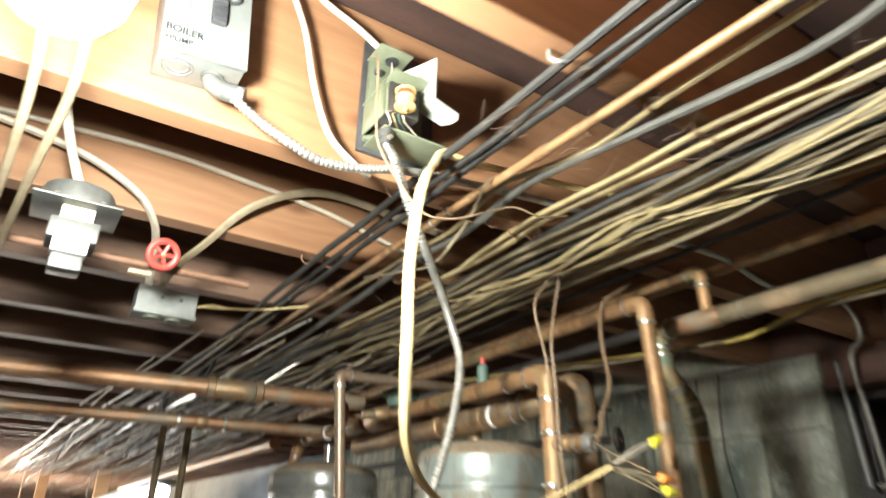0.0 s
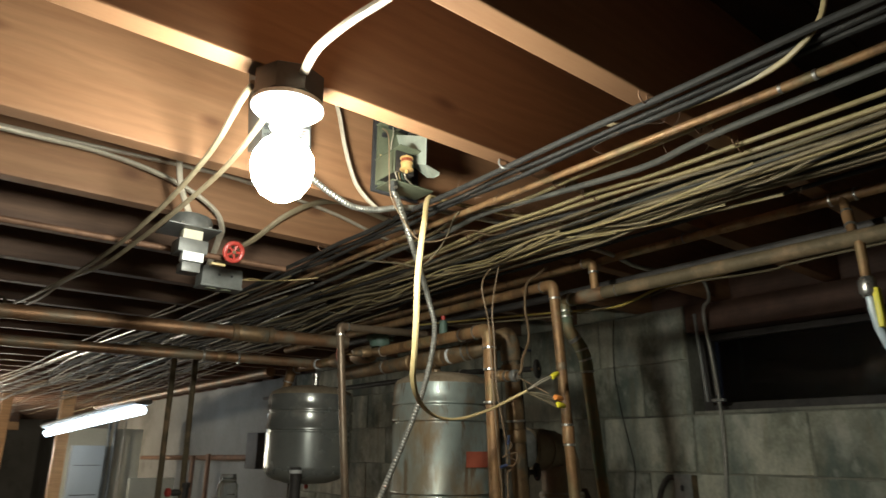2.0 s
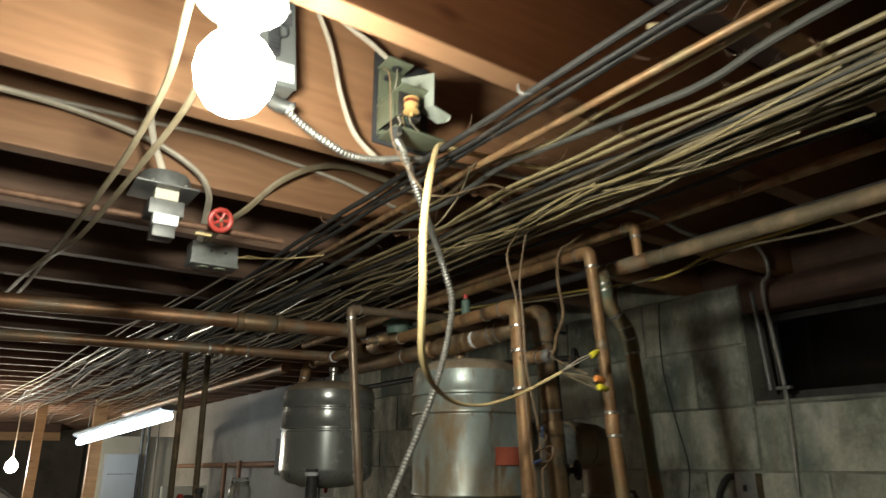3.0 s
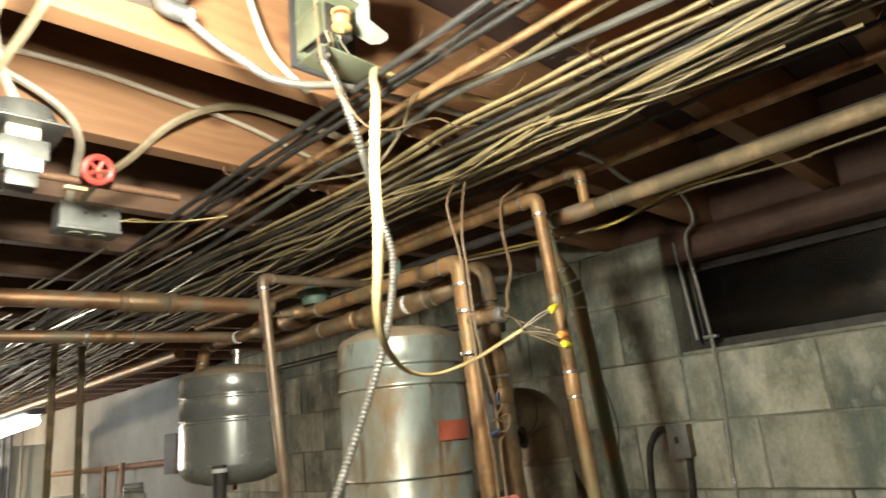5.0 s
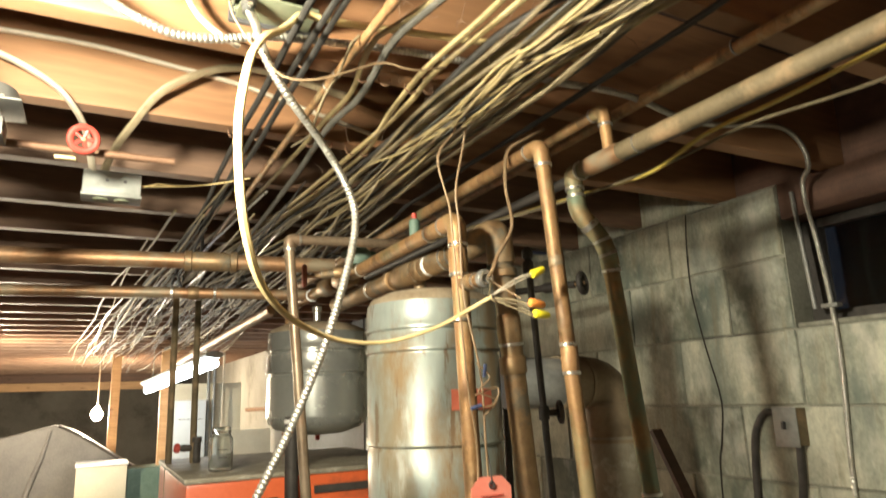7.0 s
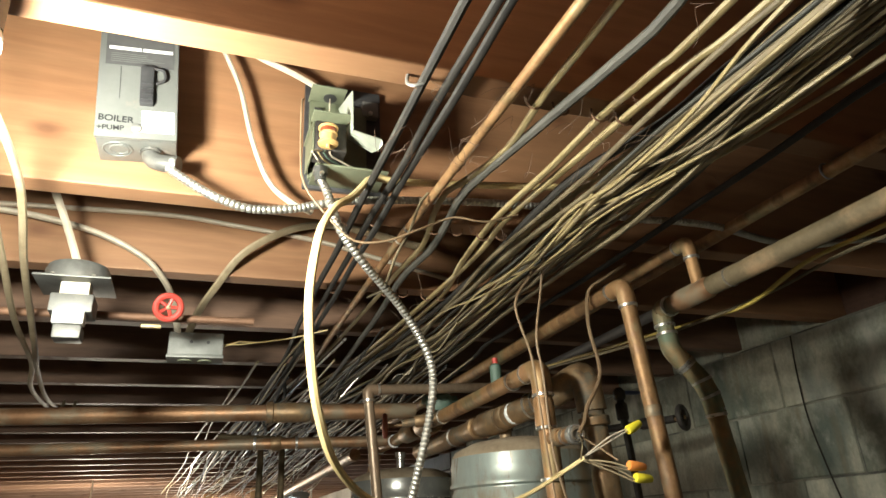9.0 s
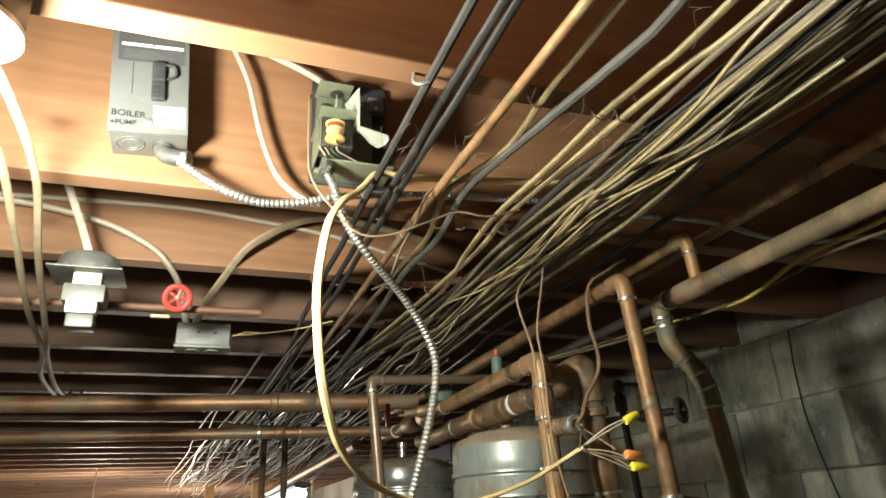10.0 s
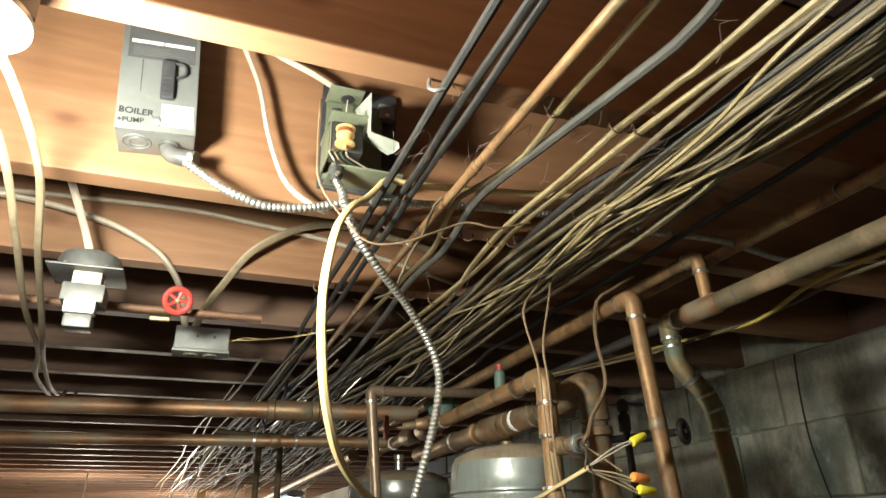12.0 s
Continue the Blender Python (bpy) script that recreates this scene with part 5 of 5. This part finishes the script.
DRAWN = [
    (0.0048, 1.3, CREAM, "cream flat cable with a kink below the joists", ((0.40, -2.3), (0.385, -0.4), (0.385, 0.36), (0.403, 0.82), (0.402, 0.97), (0.411, 1.105), (0.39, 1.20), (0.374, 1.25), (0.38, 1.33), (0.40, 1.44), (0.395, 1.6), (0.39, 1.77), (0.36, 2.4), (0.28, 3.2), (0.2, 4.6))),
    (0.0078, 1.0, GREY_SHEATH, "thick grey cable below the joists", ((0.45, -2.3), (0.43, -0.3), (0.43, 0.57), (0.46, 0.80), (0.45, 0.90), (0.425, 1.05), (0.40, 1.23), (0.41, 1.35), (0.42, 1.46), (0.41, 1.62), (0.43, 2.0), (0.45, 3.0), (0.4, 4.4))),
    (0.0050, 1.4, CREAM, "cream flat cable in the bundle below the joists", ((0.50, -2.3), (0.508, -0.3), (0.513, 0.74), (0.508, 0.90), (0.499, 1.0), (0.495, 1.13), (0.488, 1.32), (0.50, 1.5), (0.53, 1.74), (0.50, 2.2), (0.42, 3.0), (0.2, 5.0))),
    (0.0054, 1.4, CREAM, "cream flat cable in the bundle below the joists", ((0.54, -2.3), (0.557, -0.3), (0.554, 0.70), (0.542, 0.88), (0.528, 1.0), (0.520, 1.09), (0.507, 1.32), (0.515, 1.46), (0.505, 1.8), (0.47, 2.3), (0.35, 3.2), (0.3, 5.0))),
    (0.0074, 1.0, BLACK_SHEATH, "thick black cable in the bundle below the joists", ((0.62, -2.3), (0.615, 0.0), (0.60, 0.75), (0.586, 0.87), (0.582, 0.98), (0.545, 1.13), (0.542, 1.26), (0.55, 1.7), (0.50, 2.6), (0.38, 4.2))),
    (0.0056, 1.5, CREAM, "pale flat cable in the bundle below the joists", ((0.60, -2.3), (0.60, 0.0), (0.615, 0.7), (0.60, 0.95), (0.585, 1.1), (0.56, 1.3), (0.57, 1.55), (0.55, 1.9), (0.45, 2.6), (0.3, 4.0))),
    (0.0050, 1.4, CREAM, "pale flat cable bowing out of the bundle", ((0.62, -2.3), (0.60, 0.3), (0.62, 0.72), (0.655, 0.80), (0.672, 0.88), (0.64, 0.95), (0.60, 1.08), (0.575, 1.2), (0.58, 1.6), (0.5, 2.4), (0.4, 4.2))),
]
for r, flat, mt, label, run in DRAWN:
    r *= 0.87
    solo("cable", tube([(x, y, ZJ - r * 1.1 - 0.004 * abs(math.sin(9 * y + 20 * x))) for x, y in run], r, 8, 0.03, flat), mt, label, "cable", "cables under the joists")
pipe("copper_tube", [(0.386, -2.3, 2.088), (0.372, 0.5, 2.088), (0.350, 1.4, 2.088), (0.345, 4.4, 2.088)], 0.0070, COPPER, "thin copper tube running among the cables", 0.02,
     [((0.356, 1.15, 2.088), Yw, 0.0084, 0.03, COPPER)])
KINDS = [(GREY_SHEATH, "grey cable in the bundle below the joists"), (DULL_SHEATH, "dusty brown cable in the bundle below the joists"), (CREAM, "cream flat cable in the bundle below the joists"), (DULL_SHEATH, "dusty brown cable in the bundle below the joists"),
         (DULL_SHEATH, "dusty brown cable in the bundle below the joists"), (GREY_SHEATH, "grey cable in the bundle below the joists"), (BLACK_SHEATH, "black cable in the bundle below the joists")]
for k in range(22):
    x = 0.560 + 0.125 * (k / 21) + rng.uniform(-0.012, 0.012)
    mt, label = KINDS[rng.randrange(7)]
    bundle_cable(x, 2.086 - 0.011 * (k % 4), rng.uniform(0.0026, 0.0046), rng.choice((1.0, 1.3, 1.5)), mt, label, rng.uniform(0.007, 0.02), fan=rng.uniform(-0.12, 0.05), y_to=rng.uniform(3.6, 7.5))
for k in range(10):
    ya = rng.uniform(0.2, 1.9)
    xa = rng.uniform(0.50, 0.62)
    pts = [(xa, ya, 2.05)]
    for j in range(5):
        pts.append((pts[-1][0] + rng.uniform(-0.006, 0.03), pts[-1][1] + rng.uniform(-0.20, -0.10) * (1 if k % 3 else -1), 2.045 + rng.uniform(-0.015, 0.02)))
    solo("cable", tube(pts, rng.uniform(0.002, 0.0036), 6, 0.02), rng.choice((CREAM, DULL_SHEATH, DULL_SHEATH)), "loose cable crossing over the bundle", "cable", "loose cables")
# the tangle at the far end
for k in range(64):
    q = rng.random()
    y = rng.uniform(1.9, 4.0)
    drift = -0.075 * (1 - q) + 0.05 * q
    x = 0.18 + 0.56 * q
    low = rng.random() ** 2 * 0.13
    wave = rng.uniform(0, 6)
    pts = []
    for step in range(rng.randrange(5, 11)):
        f = y - 1.9
        pts.append((x + drift * f + 0.02 * math.sin(wave + 1.7 * y) + rng.uniform(-0.012, 0.012), y, 2.08 - low * min(1, 0.3 * f) - abs(rng.gauss(0, 0.008))))
        y += rng.uniform(0.45, 1.0)
    if rng.random() < 0.2:
        pts.append((pts[-1][0] - 0.02, pts[-1][1] + 0.08, pts[-1][2] - rng.uniform(0.05, 0.14)))
    solo("cable", tube(pts, rng.uniform(0.0018, 0.0042), 6, 0.08), rng.choice((FOIL, DULL_SHEATH, CREAM, GREY_SHEATH, BLACK_SHEATH, DULL_SHEATH)), "tangled cable hanging below the joists", "cable", "tangled cables")

# staples and hooks on the joists
def staple(x, y, mat=RUSTY):
    solo("cable_staple", tube([(x - 0.011, y, ZJ + 0.003), (x - 0.010, y, ZJ - 0.010), (x, y, ZJ - 0.0155), (x + 0.010, y, ZJ - 0.010), (x + 0.011, y, ZJ + 0.003)], 0.0015, 6, 0.004), mat, "small metal cable staple in the joist", "staple", "staples")


for x in (0.245, 0.29, 0.40, 0.44, 0.497, 0.528, 0.6):
    for y in (0.67, 1.0, 1.38, 1.72):
        if (x, y) != (0.29, 1.0):
            staple(x + rng.uniform(-0.003, 0.003), y + rng.uniform(-0.01, 0.01))
solo("hook_nail", tube([(0.236, 1.0, 2.105), (0.234, 0.998, 2.088), (0.240, 0.99, 2.08), (0.25, 0.985, 2.082)], 0.0022, 6, 0.004), STEEL, "bent zinc nail in the joist", "nail")

# ---- the far end of the basement ----
ft = thing("tube_light", (0.74, 7.3, 1.85), "lit fluorescent tube light hanging on chains", "ceiling light")
A, B = Vector((0.78, 5.36, 1.826)), Vector((0.468, 7.19, 1.686))
part("tube", sweep(bmesh.new(), [A, A.lerp(B, 0.5), B], 0.030, 12), TUBE_GLOW, ft, "glowing white tube")
part("reflector", sweep(bmesh.new(), [A + Vector((0, 0, 0.062)), B + Vector((0, 0, 0.062))], 0.026, 8, 2.6), PANEL_GREY, ft)
for q in (0.1, 0.9):
    p = A.lerp(B, q)
    part("chain", tube([p + Vector((0, 0, 0.08)), (p.x, p.y, 2.1)], 0.004, 6, 0.3), STEEL, ft)
for x, y, z, k in ((0.08, 8.9, 1.475, 1.0), (-0.68, 6.5, 1.60, 0.72)):
    fb = thing("bulb_lamp", (x, y, 2.1), "bare lit bulb hanging at the far end", "ceiling light", "far bulbs")
    part("bulb", lathe([(r * k, h * k) for r, h in ((0, -0.07), (0.035, -0.058), (0.06, -0.01), (0.05, 0.03), (0.022, 0.06), (0.016, 0.08), (0, 0.08))], Matrix.Translation((x, y, z)), 20), FAR_GLOW, fb, "lit bulb")
    part("cord", tube([(x, y, z + 0.07 * k), (x, y, 2.398)], 0.006, 8, 0.3), WHITE_SHEATH, fb)
solo("girder", boxed((X0, 13.0, 1.96), (0.9, 13.2, 2.098), 0.004), DARK_WOOD, "dark timber girder across the far end under the joists", "beam", kind="structure", smooth=False)
solo("girder", boxed((X0, 12.9, 1.83), (0.9, 13.04, 1.957), 0.004), LUMBER, "pale timber girder across the far end under the joists", "beam", kind="structure", smooth=False)
solo("post", boxed((0.19, 8.35, 0), (0.28, 8.45, 2.1), 0.004), LUMBER, "pale timber post under the joists", "post", smooth=False)
solo("post", boxed((0.62, 7.62, 0), (0.73, 7.72, 2.1), 0.004), LUMBER, "pale timber post beside the electrical panel", "post", smooth=False)
pan = thing("electrical_panel", (0.9, 7.6, 0.9), "pale grey electrical panel on a board", "electrical panel")
part("board", boxed((0.72, 7.6, 0.0), (1.40, 7.63, 1.75), 0.004), CARD, pan, "", False)
part("cabinet", boxed((0.75, 7.49, 0.92), (1.04, 7.6, 1.585), 0.006), PANEL_GREY, pan)
part("door_seam", boxed((0.78, 7.487, 1.40), (1.01, 7.49, 1.405)), IRON, pan, "", False)
part("door_seam", boxed((0.78, 7.487, 1.13), (1.01, 7.49, 1.138)), IRON, pan, "", False)
for x in (1.07, 1.12, 1.19, 1.22):
    pipe("conduit_drop", [(x, 7.55, 0.7), (x + rng.uniform(-0.02, 0.04), 7.55, 2.06)], 0.016 if x < 1.15 else 0.008, STEEL if x < 1.15 else WHITE_SHEATH, "grey conduit rising from the electrical panel", 0.02)
solo("board", boxed((1.15, 6.9, 0.0), (1.55, 6.96, 1.30), 0.006), CARD, "buff fibre board leaning by the panel", "board", smooth=False)
cab = thing("storage_cabinet", (0.14, 7.5, 0), "buff metal cabinet with a pale top", "cabinet")
part("carcass", boxed((-0.06, 7.3, 0), (0.35, 7.7, 1.03), 0.006), CARD, cab)
part("top", boxed((-0.07, 7.29, 1.03), (0.36, 7.71, 1.055), 0.004), WHITE_PRINT, cab)
solo("cabinet", boxed((0.36, 7.4, 0), (0.72, 7.8, 0.98), 0.006), GREEN_PAINT, "green metal cabinet at the far end", "cabinet", smooth=False)
bm = bmesh.new()
prof = [(-1.9, 0), (-1.9, 1.1), (-0.70, 1.294), (-0.26, 1.397), (-0.10, 1.33), (0.82, 0.71), (0.9, 0.6), (0.9, 0)]
va = [bm.verts.new((x, 7.78, z)) for x, z in prof]
vb = [bm.verts.new((x, 8.3, z)) for x, z in prof]
bm.faces.new(va)
bm.faces.new(vb[::-1])
for i in range(len(prof)):
    j = (i + 1) % len(prof)
    bm.faces.new((va[j], va[i], vb[i], vb[j]))
bmesh.ops.recalc_face_normals(bm, faces=bm.faces)
bmesh.ops.bevel(bm, geom=bm.edges[:], offset=0.02, segments=2, affect="EDGES")
cover = thing("draped_cover", (-0.3, 8.0, 0), "dark grey cover with sloping sides over a machine", "cover")
part("sheet", bm, DARK_SHEET, cover)
part("hem", sweep(bmesh.new(), smooth_line([(-0.24, 7.775, 1.385), (-0.08, 7.77, 1.305), (0.36, 7.77, 1.008), (0.80, 7.77, 0.712)], 0.06), 0.014, 6), IRON, cover, "dark hem along the slope")
part("fold", sweep(bmesh.new(), smooth_line([(-0.30, 7.775, 1.35), (-0.36, 7.765, 1.10), (-0.45, 7.768, 0.80), (-0.50, 7.775, 0.45)], 0.06), lambda i: 0.012 + 0.012 * math.sin(0.2 * i) ** 2, 8), DARK_SHEET, cover, "soft fold in the sheet")
wallpipe = pipe("rusty_pipe", [(1.66, 5.2, 1.50), (1.66, 8.6, 1.46)], 0.022, RUSTY, "rusty pipe along the far wall", 0.03)
pipe("rusty_pipe", [(1.60, 6.2, 0.0), (1.60, 6.2, 1.52)], 0.02, RUSTY, "rusty upright pipe by the far wall", 0.03)
pipe("rusty_pipe", [(1.60, 6.6, 0.0), (1.60, 6.6, 1.50)], 0.02, RUSTY, "rusty upright pipe by the far wall", 0.03)
solo("wall_box", boxed((1.52, 5.0, 1.42), (1.72, 5.2, 1.68), 0.01), IRON, "dark square box on the far wall", "box")
pipe("long_beam_pipe", [(0.56, 2.7, 1.862), (0.60, 6.0, 1.868)], 0.02, DUSTY_COPPER, "long copper pipe running to the far end", 0.03)

# ---- cobwebs ----
bm = bmesh.new()
for k in range(70):
    x, y = rng.uniform(0.22, 0.72), rng.choice((0.68, 0.99, 1.02, 1.37, 1.72)) + rng.uniform(-0.05, 0.12)
    pts = [(x, y, ZJ - 0.01)]
    for j in range(5):
        pts.append((pts[-1][0] + rng.uniform(-0.012, 0.016), pts[-1][1] + rng.uniform(-0.03, 0.03), pts[-1][2] + rng.uniform(-0.022, 0.008)))
    sweep(bm, smooth_line(pts, 0.008), 0.0003, 4)
solo("cobwebs", bm, COBWEB, "dusty brown cobweb strands among the cables", "cobweb", kind="stuff", base=(0.45, 1.2, ZJ))

# ---- the block wall, course by course ----
wall = thing("wall_right", (XW, 0, 0), "painted concrete block wall with stains and flaking", "wall", kind="structure")
H = 0.203
LOW = 1.69 - 8 * H
back = [((XW + 0.005, 1.53, 0), (XW + 0.19, Y1, 2.1)), ((XW + 0.005, Y0, 0), (XW + 0.19, 1.53, 1.692)), ((XW + 0.005, Y0, 1.692), (XW + 0.19, -1.38, 1.995))]
bm = bmesh.new()
for lo, hi in back:
    box(bm, lo, hi)
part("joint_bed", bm, MORTAR, wall, "", False)


def block_mesh(length, height, seed):
    r = random.Random(seed)
    bm = boxed((0, 0.003, 0.003), (0.19 * 0.3, length - 0.003, height - 0.003), 0.004)
    for v in bm.verts:
        v.co.x += r.uniform(-0.0025, 0.0025)
    return finish("block", bm, BLOCK, False)


FULL = [block_mesh(0.406, H, s) for s in range(4)]
rest = bmesh.new()
for c in range(11):
    z = LOW + c * H
    y = 1.53 + (0.0 if c % 2 else 0.203) - 0.406 * 11
    while y < Y1:
        ya, yb = y, y + 0.406
        y += 0.406
        in_window = z > 1.6 and z < 2.0 and yb > -1.38 and ya < 1.525
        if z > 1.95 and ya < 1.525:
            continue
        if in_window:
            if yb <= 1.535:
                continue
            ya = 1.53
        if ya < Y0 or yb > Y1:
            continue
        if ya > 4.4:
            continue
        near = -0.6 < ya and z > 0.75
        if near:
            me = FULL[rng.randrange(4)] if yb - ya > 0.4 else block_mesh(yb - ya, H, c)
            ob = new("block", me)
            ob.parent = wall
            ob.location = (rng.uniform(-0.002, 0.002), ya, z)
        else:
            box(rest, (XW, ya + 0.004, z + 0.004), (XW + 0.05, yb - 0.004, z + H - 0.004))
part("lower_blocks", rest, BLOCK, wall, "", False)
part("plaster_coat", boxed((XW - 0.004, 4.2 + 0.6, 0), (XW + 0.011, Y1, 2.098)), PLASTER, wall, "dull grey plaster on the far stretch", False)
